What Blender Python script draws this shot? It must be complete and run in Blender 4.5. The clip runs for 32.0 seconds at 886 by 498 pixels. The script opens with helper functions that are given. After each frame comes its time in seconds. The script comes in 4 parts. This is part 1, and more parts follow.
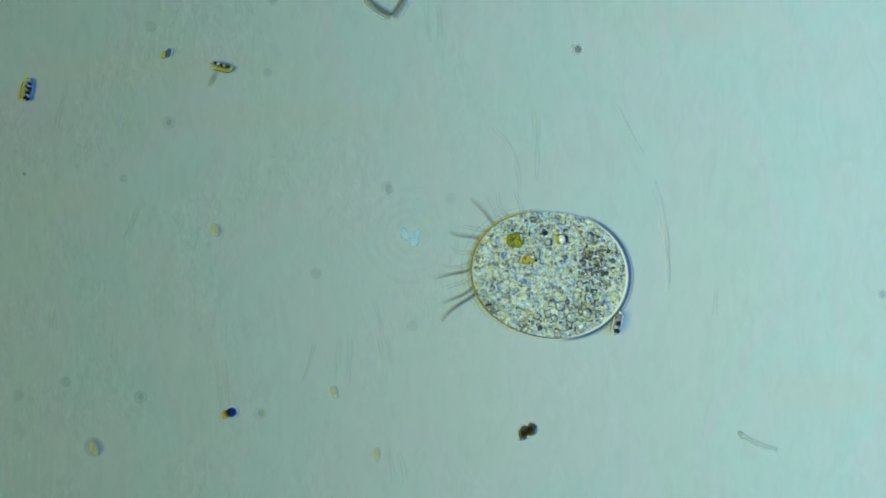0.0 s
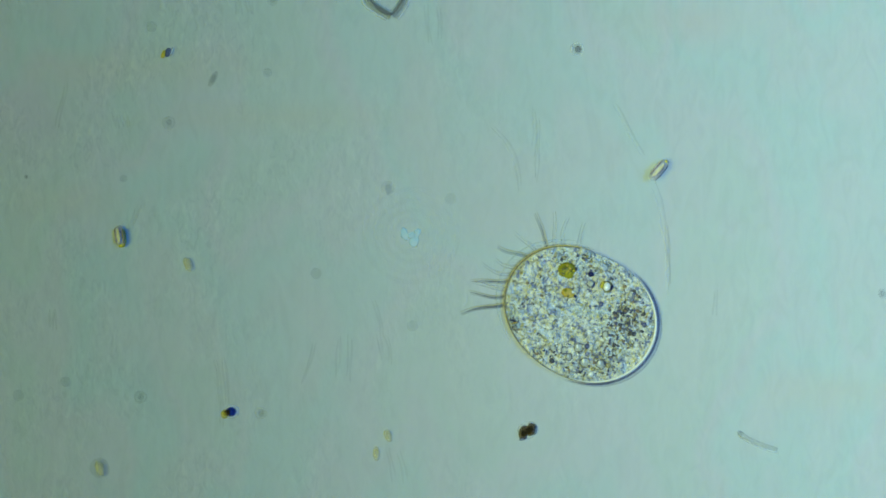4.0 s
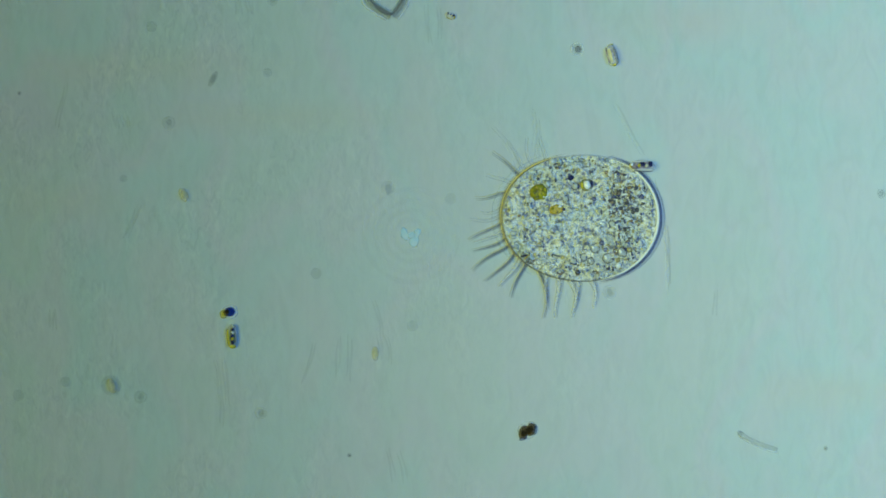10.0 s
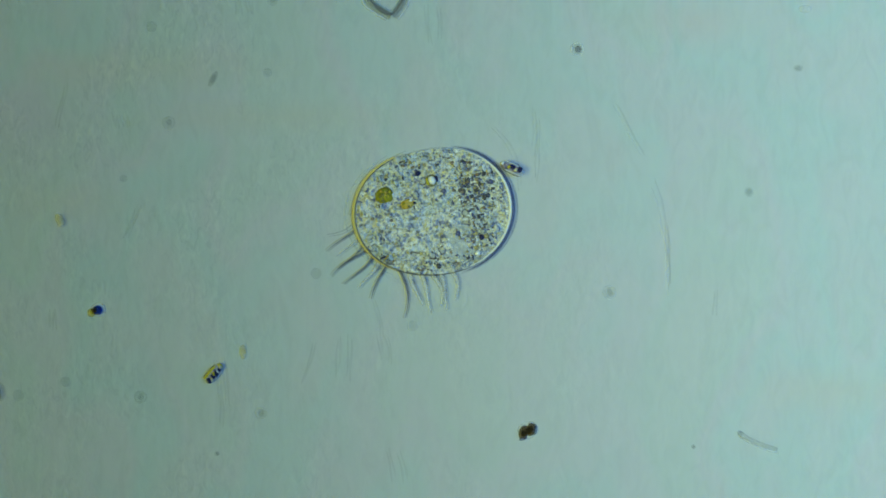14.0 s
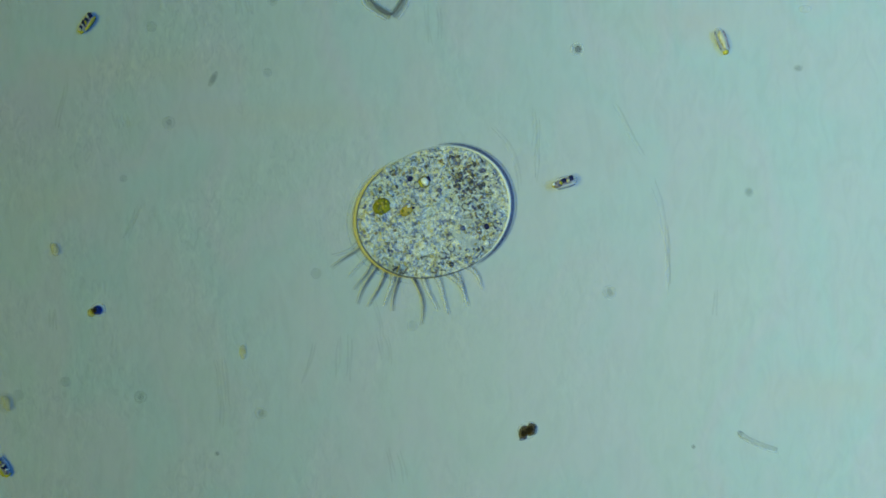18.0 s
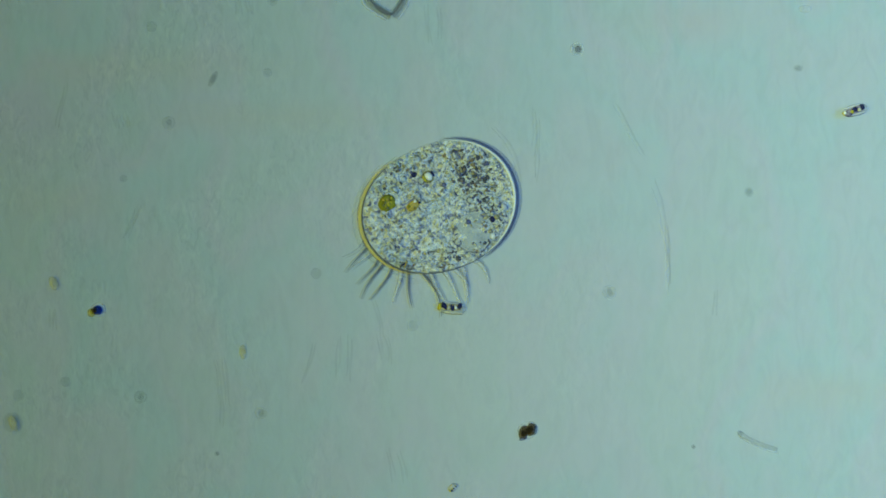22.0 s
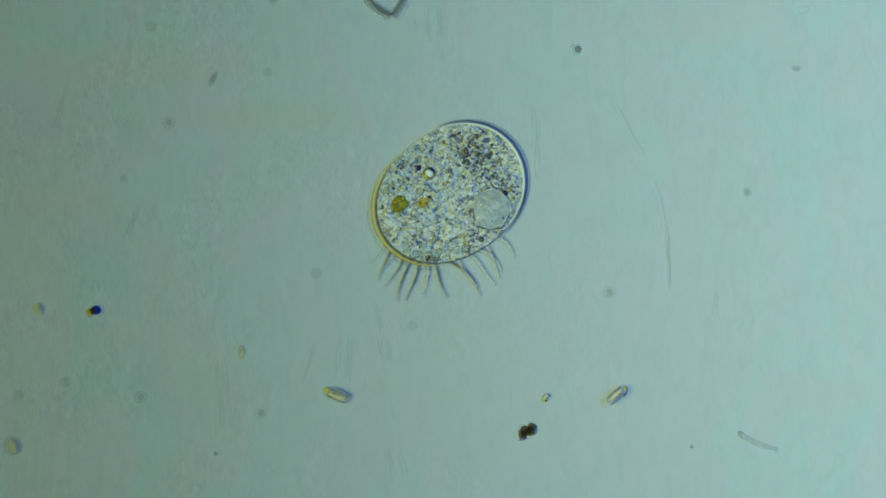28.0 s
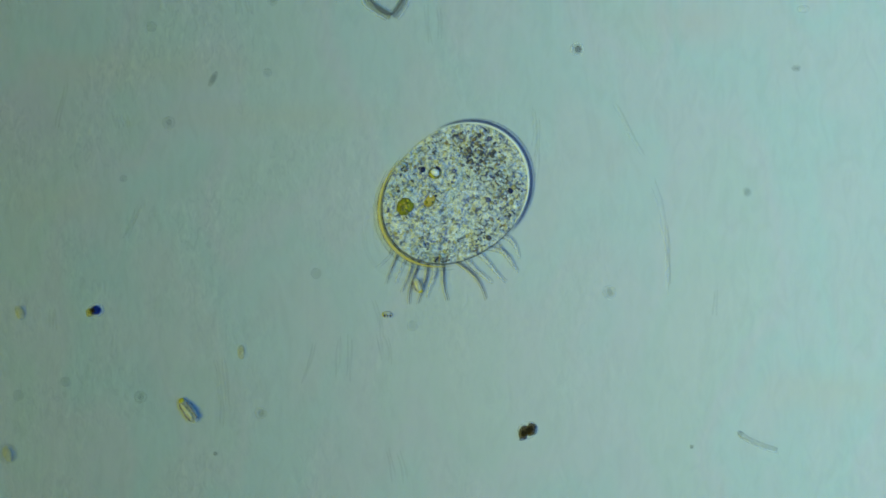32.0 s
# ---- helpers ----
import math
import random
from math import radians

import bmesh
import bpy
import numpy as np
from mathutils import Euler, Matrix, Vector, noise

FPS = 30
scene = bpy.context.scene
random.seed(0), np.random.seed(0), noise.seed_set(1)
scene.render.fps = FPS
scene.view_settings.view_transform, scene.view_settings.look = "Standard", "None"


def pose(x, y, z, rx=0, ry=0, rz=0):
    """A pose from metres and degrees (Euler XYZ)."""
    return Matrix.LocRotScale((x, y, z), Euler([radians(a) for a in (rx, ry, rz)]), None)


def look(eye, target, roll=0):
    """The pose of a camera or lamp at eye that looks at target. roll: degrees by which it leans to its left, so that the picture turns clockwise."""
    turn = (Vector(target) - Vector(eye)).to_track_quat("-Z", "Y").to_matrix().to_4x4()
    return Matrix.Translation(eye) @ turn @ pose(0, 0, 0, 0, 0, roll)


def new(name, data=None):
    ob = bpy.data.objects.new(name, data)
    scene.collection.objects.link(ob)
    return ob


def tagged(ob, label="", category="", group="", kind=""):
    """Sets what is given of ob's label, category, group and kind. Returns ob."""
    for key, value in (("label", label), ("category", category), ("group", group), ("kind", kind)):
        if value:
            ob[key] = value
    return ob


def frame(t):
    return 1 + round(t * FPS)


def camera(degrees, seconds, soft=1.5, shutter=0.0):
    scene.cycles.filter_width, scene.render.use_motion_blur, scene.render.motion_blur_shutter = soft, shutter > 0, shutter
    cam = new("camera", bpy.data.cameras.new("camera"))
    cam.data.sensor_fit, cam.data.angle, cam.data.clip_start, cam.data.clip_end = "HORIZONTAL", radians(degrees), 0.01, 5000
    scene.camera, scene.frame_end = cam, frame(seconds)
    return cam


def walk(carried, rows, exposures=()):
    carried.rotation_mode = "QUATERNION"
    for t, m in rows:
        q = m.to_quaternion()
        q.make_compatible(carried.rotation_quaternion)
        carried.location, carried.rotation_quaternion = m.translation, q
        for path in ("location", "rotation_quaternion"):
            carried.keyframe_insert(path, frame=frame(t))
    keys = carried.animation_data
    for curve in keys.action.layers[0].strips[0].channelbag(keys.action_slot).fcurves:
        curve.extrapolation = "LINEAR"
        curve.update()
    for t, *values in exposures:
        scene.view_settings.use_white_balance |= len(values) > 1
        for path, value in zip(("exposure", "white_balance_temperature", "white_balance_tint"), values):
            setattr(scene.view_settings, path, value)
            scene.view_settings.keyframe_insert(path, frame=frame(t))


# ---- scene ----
# A drop of pond water on a glass slide, seen straight down through a microscope.
# Scale: 1 mm here stands for 1 micrometre on the slide (a thousandfold model).
# The still camera looks down on the slide at z = 0.
cam = camera(22.0, 32.0, soft=1.6)
walk(cam, [(0, pose(0, 0, 1.415)), (32, pose(0, 0, 1.415))],
     exposures=[(0, 0.0), (3.2, -0.01), (5.5, -0.14), (10, -0.15), (13, -0.17), (19, -0.21), (25, -0.235), (32, -0.21)])

# ---- light: an added warm oblique beam from one side and an added blue one from the other, to tint relief gold and blue, and a cool condenser beam ----
world = bpy.data.worlds.new("world")
scene.world = world
world.use_nodes = True
world.node_tree.nodes["Background"].inputs[0].default_value = (0.50, 0.75, 1.0, 1)
world.node_tree.nodes["Background"].inputs[1].default_value = 0.03


def beam(name, azimuth, elevation, energy, colour):
    ob = new(name, bpy.data.lights.new(name, "SUN"))
    ob.data.energy, ob.data.angle, ob.data.color = energy, radians(28), colour
    az, el = radians(azimuth), radians(elevation)
    ob.matrix_world = look((2 * math.cos(az) * math.cos(el), 2 * math.sin(az) * math.cos(el), 2 * math.sin(el)), (0, 0, 0))


beam("warm_oblique_beam", 190, 60, 1.165, (0.85, 1.0, 0.10))
beam("blue_oblique_beam", 10, 60, 1.37, (0.016, 0.294, 1.0))

lamp = new("condenser_lamp", bpy.data.lights.new("condenser_lamp", "SPOT"))
lamp.data.energy, lamp.data.spot_size, lamp.data.spot_blend, lamp.data.shadow_soft_size = 835.0, radians(2 * 22.9), 1.0, 0.02
lamp.data.color = (0.60, 0.87, 0.82)
lamp.matrix_world = look((-0.4, -0.2, 4.0), (1.4, 0.08, 0))

U = 0.001  # one micrometre


# ---- materials ----
def blank(name):
    m = bpy.data.materials.new(name)
    m.use_nodes = True
    return m, m.node_tree.nodes, m.node_tree.links, m.node_tree.nodes["Principled BSDF"]


def ramp(nodes, stops):
    r = nodes.new("ShaderNodeValToRGB")
    while len(r.color_ramp.elements) < len(stops):
        r.color_ramp.elements.new(0.5)
    for e, (p, c) in zip(r.color_ramp.elements, stops):
        e.position, e.color = p, (*c, 1)
    return r


def matter(name, dark, light, grain=400, rough=0.45, alpha=1.0, bump=0.3, spec=0.4, depth=0.001):
    """A grainy biological material with two scales of variation."""
    m, nodes, links, bsdf = blank(name)
    coord = nodes.new("ShaderNodeTexCoord")
    fine, broad, mix = nodes.new("ShaderNodeTexNoise"), nodes.new("ShaderNodeTexNoise"), nodes.new("ShaderNodeMath")
    fine.inputs["Scale"].default_value, broad.inputs["Scale"].default_value = grain, grain / 6
    fine.inputs["Detail"].default_value = 3
    mix.operation = "MULTIPLY_ADD"
    mix.inputs[1].default_value = 0.6
    scaled = nodes.new("ShaderNodeMath")
    scaled.operation = "MULTIPLY"
    scaled.inputs[1].default_value = 0.4
    col = ramp(nodes, [(0.35, dark), (0.65, light)])
    for n in (fine, broad):
        links.new(coord.outputs["Object"], n.inputs["Vector"])
    links.new(broad.outputs["Fac"], scaled.inputs[0])
    links.new(fine.outputs["Fac"], mix.inputs[0])
    links.new(scaled.outputs[0], mix.inputs[2])
    links.new(mix.outputs[0], col.inputs[0])
    links.new(col.outputs[0], bsdf.inputs["Base Color"])
    b = nodes.new("ShaderNodeBump")
    b.inputs["Strength"].default_value, b.inputs["Distance"].default_value = bump, depth
    links.new(fine.outputs["Fac"], b.inputs["Height"])
    links.new(b.outputs[0], bsdf.inputs["Normal"])
    bsdf.inputs["Roughness"].default_value, bsdf.inputs["Alpha"].default_value = rough, alpha
    bsdf.inputs["Specular IOR Level"].default_value = spec
    return m


def island_matter(name, stops, rough=0.35, alpha=1.0, by_object=False):
    """Small grains, each with a colour of its own."""
    m, nodes, links, bsdf = blank(name)
    geo = nodes.new("ShaderNodeNewGeometry")
    col = ramp(nodes, stops)
    col.color_ramp.interpolation = "CONSTANT"
    info = nodes.new("ShaderNodeObjectInfo")
    links.new(info.outputs["Random"] if by_object else geo.outputs["Random Per Island"], col.inputs[0])
    links.new(col.outputs[0], bsdf.inputs["Base Color"])
    bsdf.inputs["Roughness"].default_value, bsdf.inputs["Alpha"].default_value = rough, alpha
    return m


def glass_plate():
    """Pale coated glass: broad uneven tints, fine upright streaks, a faint pink stain."""
    m, nodes, links, bsdf = blank("coated_glass")
    coord = nodes.new("ShaderNodeTexCoord")

    def noise_at(sx, sy, scale, detail):
        mp, n = nodes.new("ShaderNodeMapping"), nodes.new("ShaderNodeTexNoise")
        mp.inputs["Scale"].default_value = (sx, sy, 1)
        n.inputs["Scale"].default_value, n.inputs["Detail"].default_value = scale, detail
        links.new(coord.outputs["Object"], mp.inputs["Vector"])
        links.new(mp.outputs[0], n.inputs["Vector"])
        return n

    tint, streak, grain = noise_at(1.3, 0.75, 7.0, 3.5), noise_at(1.0, 0.36, 110, 2.0), noise_at(1, 0.7, 260, 3.0)
    base = ramp(nodes, [(0.30, (0.505, 0.595, 0.545)), (0.40, (0.56, 0.58, 0.57)), (0.47, (0.515, 0.60, 0.575)),
                        (0.54, (0.57, 0.58, 0.58)), (0.61, (0.53, 0.595, 0.555)), (0.70, (0.56, 0.59, 0.56))])
    links.new(tint.outputs["Fac"], base.inputs[0])
    fine = ramp(nodes, [(0.30, (0.93, 0.93, 0.93)), (0.5, (0.97, 0.97, 0.97)), (0.72, (1.0, 1.0, 1.0))])
    links.new(streak.outputs["Fac"], fine.inputs[0])
    mul = nodes.new("ShaderNodeMix")
    mul.data_type, mul.blend_type = "RGBA", "MULTIPLY"
    mul.inputs[0].default_value = 1.0
    links.new(base.outputs[0], mul.inputs[6])
    links.new(fine.outputs[0], mul.inputs[7])
    # faint tints: a broad warm patch, a pink stain and thin brown smears
    tone = mul.outputs[2]
    for x, y, w, h, shade, much in [(0.03, -0.05, 0.24, 0.22, (0.60, 0.57, 0.545), 0.42), (-0.262, 0.078, 0.062, 0.045, (0.57, 0.50, 0.56), 0.55), (-0.18, 0.113, 0.10, 0.018, (0.57, 0.54, 0.46), 0.5),
                                    (-0.10, 0.082, 0.11, 0.013, (0.57, 0.54, 0.46), 0.42), (0.245, -0.088, 0.07, 0.017, (0.58, 0.55, 0.48), 0.5),
                                    (0.155, 0.142, 0.055, 0.016, (0.60, 0.54, 0.50), 0.5), (-0.235, 0.030, 0.05, 0.016, (0.57, 0.54, 0.47), 0.4)]:
        mp, ball, edge = nodes.new("ShaderNodeMapping"), nodes.new("ShaderNodeTexGradient"), nodes.new("ShaderNodeMath")
        ball.gradient_type = "SPHERICAL"
        mp.inputs["Scale"].default_value = (1 / w, 1 / h, 1)
        mp.inputs["Location"].default_value = (-x / w, -y / h, 0)
        edge.operation = "MULTIPLY"
        edge.inputs[1].default_value = much
        links.new(coord.outputs["Object"], mp.inputs["Vector"])
        links.new(mp.outputs[0], ball.inputs["Vector"])
        links.new(ball.outputs["Fac"], edge.inputs[0])
        stain = nodes.new("ShaderNodeMix")
        stain.data_type = "RGBA"
        stain.inputs[7].default_value = (*shade, 1)
        links.new(edge.outputs[0], stain.inputs[0])
        links.new(tone, stain.inputs[6])
        tone = stain.outputs[2]
    add, b = nodes.new("ShaderNodeMath"), nodes.new("ShaderNodeBump")
    links.new(streak.outputs["Fac"], add.inputs[0])
    links.new(grain.outputs["Fac"], add.inputs[1])
    b.inputs["Strength"].default_value, b.inputs["Distance"].default_value = 0.28, 0.001
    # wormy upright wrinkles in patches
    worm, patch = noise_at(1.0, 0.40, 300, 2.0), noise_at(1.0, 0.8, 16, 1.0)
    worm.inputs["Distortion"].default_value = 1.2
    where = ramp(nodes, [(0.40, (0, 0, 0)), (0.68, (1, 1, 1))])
    wrinkle, sum_up = nodes.new("ShaderNodeMath"), nodes.new("ShaderNodeMath")
    wrinkle.operation = "MULTIPLY"
    links.new(patch.outputs["Fac"], where.inputs[0])
    links.new(worm.outputs["Fac"], wrinkle.inputs[0])
    links.new(where.outputs[0], wrinkle.inputs[1])
    gain = nodes.new("ShaderNodeMath")
    gain.operation = "MULTIPLY"
    gain.inputs[1].default_value = 4.0
    links.new(wrinkle.outputs[0], gain.inputs[0])
    links.new(gain.outputs[0], sum_up.inputs[1])
    # painted relief shading: wrinkle troughs darker, crests lighter; dirt sets how much
    worm_shading, keep, dirt = ramp(nodes, [(0.36, (0.88, 0.89, 0.91)), (0.46, (1.0, 1.0, 1.0)), (0.55, (1.0, 1.0, 1.0)), (0.66, (1.11, 1.10, 1.07))]), nodes.new("ShaderNodeMix"), nodes.new("ShaderNodeMath")
    links.new(worm.outputs["Fac"], worm_shading.inputs[0])
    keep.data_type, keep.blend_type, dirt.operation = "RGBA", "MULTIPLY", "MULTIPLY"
    # one side of the plate is more wrinkled than the other
    axes, span, worn = nodes.new("ShaderNodeSeparateXYZ"), nodes.new("ShaderNodeMapRange"), nodes.new("ShaderNodeMath")
    for k, v in zip((1, 2, 3, 4), (-0.25, 0.15, 1.0, 0.15)):
        span.inputs[k].default_value = v
    worn.operation = "MULTIPLY"
    links.new(coord.outputs["Object"], axes.inputs[0])
    links.new(axes.outputs[0], span.inputs[0])
    links.new(add.outputs[0], sum_up.inputs[0])
    links.new(sum_up.outputs[0], worn.inputs[0])
    links.new(span.outputs[0], worn.inputs[1])
    streak.inputs["Distortion"].default_value = 1.4
    links.new(worn.outputs[0], b.inputs["Height"])
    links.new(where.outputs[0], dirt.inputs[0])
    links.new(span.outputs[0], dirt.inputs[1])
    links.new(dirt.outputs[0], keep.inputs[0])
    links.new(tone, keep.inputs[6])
    links.new(worm_shading.outputs[0], keep.inputs[7])
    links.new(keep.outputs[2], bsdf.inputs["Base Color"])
    links.new(b.outputs[0], bsdf.inputs["Normal"])
    bsdf.inputs["Roughness"].default_value, bsdf.inputs["Specular IOR Level"].default_value = 0.7, 0.1
    return m


GLASS = glass_plate()
PELLICLE = matter("clear_pellicle", (0.80, 0.83, 0.76), (0.92, 0.93, 0.88), 150, 0.25, 0.10, 0.1, 0.5)
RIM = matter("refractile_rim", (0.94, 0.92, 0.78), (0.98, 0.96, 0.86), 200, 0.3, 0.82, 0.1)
CORTEX = matter("cortex_line", (0.16, 0.17, 0.20), (0.30, 0.28, 0.22), 300, 0.5, 0.42, 0.1)


def cytoplasm_matter():
    """Pale grey-green grainy cytoplasm with soft yellow and blue-grey clouds."""
    m, nodes, links, bsdf = blank("cytoplasm")
    coord = nodes.new("ShaderNodeTexCoord")

    def noise_of(scale, detail, shift):
        mp, n = nodes.new("ShaderNodeMapping"), nodes.new("ShaderNodeTexNoise")
        mp.inputs["Location"].default_value = (shift, shift, 0)
        n.inputs["Scale"].default_value, n.inputs["Detail"].default_value = scale, detail
        links.new(coord.outputs["Object"], mp.inputs["Vector"])
        links.new(mp.outputs[0], n.inputs["Vector"])
        return n

    def over(below, factor, colour):
        mix = nodes.new("ShaderNodeMix")
        mix.data_type = "RGBA"
        mix.inputs[7].default_value = (*colour, 1)
        links.new(factor, mix.inputs[0])
        links.new(below, mix.inputs[6])
        return mix.outputs[2]

    fine = noise_of(330, 3, 0)
    col = ramp(nodes, [(0.28, (0.18, 0.20, 0.28)), (0.40, (0.62, 0.62, 0.57)), (0.54, (0.86, 0.84, 0.74)), (0.66, (0.99, 0.97, 0.88))])
    links.new(fine.outputs["Fac"], col.inputs[0])
    tone = col.outputs[0]
    for scale, shift, lo, hi, much, colour in ((210, 0.31, 0.54, 0.64, 0.62, (0.74, 0.64, 0.20)), (250, 0.77, 0.58, 0.65, 0.8, (0.08, 0.10, 0.30)),
                                               (60, 0.13, 0.50, 0.64, 0.42, (0.56, 0.72, 0.80))):
        spot = ramp(nodes, [(lo, (0, 0, 0)), (hi, (much,) * 3)])
        links.new(noise_of(scale, 2, shift).outputs["Fac"], spot.inputs[0])
        tone = over(tone, spot.outputs[0], colour)
    links.new(tone, bsdf.inputs["Base Color"])
    b, lumps = nodes.new("ShaderNodeBump"), noise_of(240, 2, 0.52)
    b.inputs["Strength"].default_value, b.inputs["Distance"].default_value = 1.0, 0.005
    links.new(lumps.outputs["Fac"], b.inputs["Height"])
    swell, knobs = nodes.new("ShaderNodeBump"), noise_of(120, 1, 0.21)
    swell.inputs["Strength"].default_value, swell.inputs["Distance"].default_value = 1.0, 0.007
    links.new(knobs.outputs["Fac"], swell.inputs["Height"])
    links.new(b.outputs[0], swell.inputs["Normal"])
    links.new(swell.outputs[0], bsdf.inputs["Normal"])
    bsdf.inputs["Roughness"].default_value, bsdf.inputs["Alpha"].default_value = 0.35, 0.92
    return m


PLASM = cytoplasm_matter()
GRAINS = island_matter("pale_grains", [(0.0, (0.82, 0.83, 0.74)), (0.30, (0.92, 0.91, 0.84)), (0.55, (0.66, 0.70, 0.64)), (0.75, (0.90, 0.86, 0.64)),
                                       (0.90, (0.58, 0.72, 0.80))], 0.12, 0.68)
# dark and golden grain colours stand for the granules' shaded and lit sides
GRAINS_SHADED = island_matter("shaded_grain_sides", [(0.0, (0.05, 0.06, 0.20)), (0.35, (0.16, 0.18, 0.26)), (0.60, (0.03, 0.03, 0.05)), (0.75, (0.10, 0.14, 0.36))], 0.3, 0.74)
GRAINS_LIT = island_matter("lit_grain_sides", [(0.0, (0.72, 0.58, 0.10)), (0.40, (0.84, 0.74, 0.32)), (0.70, (0.54, 0.44, 0.14))], 0.3, 0.80)
GRANULE = island_matter("single_granule", [(0.0, (0.72, 0.74, 0.62)), (0.34, (0.22, 0.26, 0.42)), (0.46, (0.72, 0.62, 0.20)), (0.64, (0.98, 0.98, 0.92)),
                                           (0.92, (0.05, 0.05, 0.07))], 0.2, 0.62, True)
DENSE = island_matter("dense_grains", [(0.0, (0.09, 0.09, 0.11)), (0.30, (0.42, 0.36, 0.16)), (0.48, (0.62, 0.64, 0.58)),
                                       (0.62, (0.12, 0.13, 0.26)), (0.80, (0.30, 0.22, 0.14)), (0.90, (0.85, 0.85, 0.78))], 0.2, 0.85)
# golden fringe and blue shade colours, painted in for light at the cell's edge
FRINGE_GOLD = matter("gold_fringe", (0.92, 0.66, 0.10), (0.98, 0.80, 0.24), 160, 0.35, 0.60, 0.1)
FRINGE_HONEY = matter("honey_fringe", (0.86, 0.72, 0.34), (0.94, 0.84, 0.52), 160, 0.5, 0.24, 0.1)
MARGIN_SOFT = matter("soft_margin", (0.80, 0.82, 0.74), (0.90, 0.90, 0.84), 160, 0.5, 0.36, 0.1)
EDGE_SHADE_AND_WALL = matter("blue_shade_and_wall", (0.04, 0.06, 0.20), (0.10, 0.12, 0.30), 160, 0.35, 0.34, 0.1)
EDGE_SHADE_DUSK = matter("dusky_edge_shade", (0.06, 0.09, 0.24), (0.12, 0.15, 0.34), 160, 0.5, 0.12, 0.1)
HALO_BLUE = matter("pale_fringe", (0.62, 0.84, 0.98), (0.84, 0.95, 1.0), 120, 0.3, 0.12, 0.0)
FOOD = matter("food_green", (0.12, 0.115, 0.003), (0.48, 0.43, 0.02), 420, 0.5, 0.92, 0.6)
AMBER = matter("food_amber", (0.40, 0.26, 0.02), (0.80, 0.58, 0.10), 420, 0.5, 0.9, 0.6)
CLEAR = matter("clear_vacuole", (0.56, 0.62, 0.60), (0.74, 0.78, 0.74), 300, 0.3, 0.44, 0.9, 0.5)
VESICLE = matter("clear_vesicle", (0.62, 0.66, 0.60), (0.86, 0.86, 0.78), 400, 0.3, 0.5, 0.1)
BRIGHT = matter("bright_grain", (0.86, 0.85, 0.72), (0.95, 0.95, 0.90), 300, 0.15, 1.0, 0.0, 0.8)
INK = matter("dark_blue_grain", (0.010, 0.012, 0.06), (0.03, 0.035, 0.14), 300, 0.5, 0.9, 0.1, 0.2)
SOOT = matter("dark_brown_dirt", (0.002, 0.002, 0.003), (0.07, 0.045, 0.012), 500, 0.7, 0.9, 0.5, 0.12)
RUST = matter("brown_dirt", (0.07, 0.045, 0.02), (0.20, 0.13, 0.05), 400, 0.6, 0.50, 0.3, 0.2)
INDIGO = matter("blue_fringe", (0.04, 0.10, 0.30), (0.10, 0.20, 0.42), 300, 0.5, 0.34, 0.1)
GOLD = matter("yellow_matter", (0.66, 0.50, 0.01), (0.92, 0.78, 0.05), 350, 0.4, 0.66, 0.3)
GOLD_SOFT = matter("soft_gold", (0.70, 0.52, 0.03), (0.90, 0.74, 0.10), 350, 0.5, 0.60, 0.1)
SPECK_BLUE = matter("soft_blue", (0.03, 0.06, 0.26), (0.08, 0.12, 0.36), 300, 0.5, 0.40, 0.1)
STREAK = matter("golden_streak", (0.72, 0.58, 0.22), (0.95, 0.88, 0.62), 350, 0.4, 0.8, 0.2)
ALGA_SKIN = matter("clear_skin", (0.78, 0.82, 0.80), (0.90, 0.93, 0.92), 300, 0.3, 0.32, 0.0)
OLIVE = matter("olive_matter", (0.05, 0.05, 0.03), (0.50, 0.46, 0.18), 650, 0.4, 0.70, 0.3)
PALE = matter("pale_matter", (0.80, 0.78, 0.74), (0.92, 0.91, 0.89), 350, 0.4, 0.60, 0.2)
HONEY = matter("honey_matter", (0.16, 0.11, 0.04), (0.84, 0.74, 0.42), 650, 0.4, 0.75, 0.4)
LILAC = matter("lilac_matter", (0.10, 0.08, 0.18), (0.80, 0.76, 0.80), 650, 0.4, 0.75, 0.3)
DUSK = matter("dark_violet_matter", (0.03, 0.02, 0.09), (0.62, 0.52, 0.56), 650, 0.4, 0.80, 0.3)
EDGE = matter("flake_edge", (0.20, 0.22, 0.22), (0.30, 0.30, 0.28), 200, 0.4, 0.16, 0.0)
EDGE_PALE = matter("flake_rim", (0.88, 0.92, 0.90), (0.96, 0.97, 0.95), 200, 0.4, 0.30, 0.0)
BEAD = matter("blue_bead", (0.008, 0.03, 0.22), (0.03, 0.08, 0.42), 300, 0.7, 0.55, 0.1, 0.1)
BEAD_FRINGE = matter("bead_gold_fringe", (0.74, 0.56, 0.03), (0.92, 0.76, 0.10), 300, 0.5, 0.34, 0.1)
RIPPLE = matter("faint_ripple", (0.90, 0.96, 0.96), (0.96, 0.98, 0.98), 200, 0.5, 0.018, 0.0, 0.1)
CREAM = matter("cream_matter", (0.62, 0.56, 0.34), (0.84, 0.80, 0.62), 350, 0.35, 0.85, 0.2)
CILIUM = matter("cilium", (0.05, 0.06, 0.13), (0.13, 0.14, 0.20), 300, 0.35, 0.31, 0.1)
CILIUM_FAINT = matter("cilium_faint", (0.72, 0.72, 0.66), (0.88, 0.87, 0.82), 300, 0.4, 0.12, 0.1)
CILIUM_FINE = matter("cilium_fine", (0.06, 0.08, 0.16), (0.16, 0.18, 0.24), 300, 0.35, 0.24, 0.1)
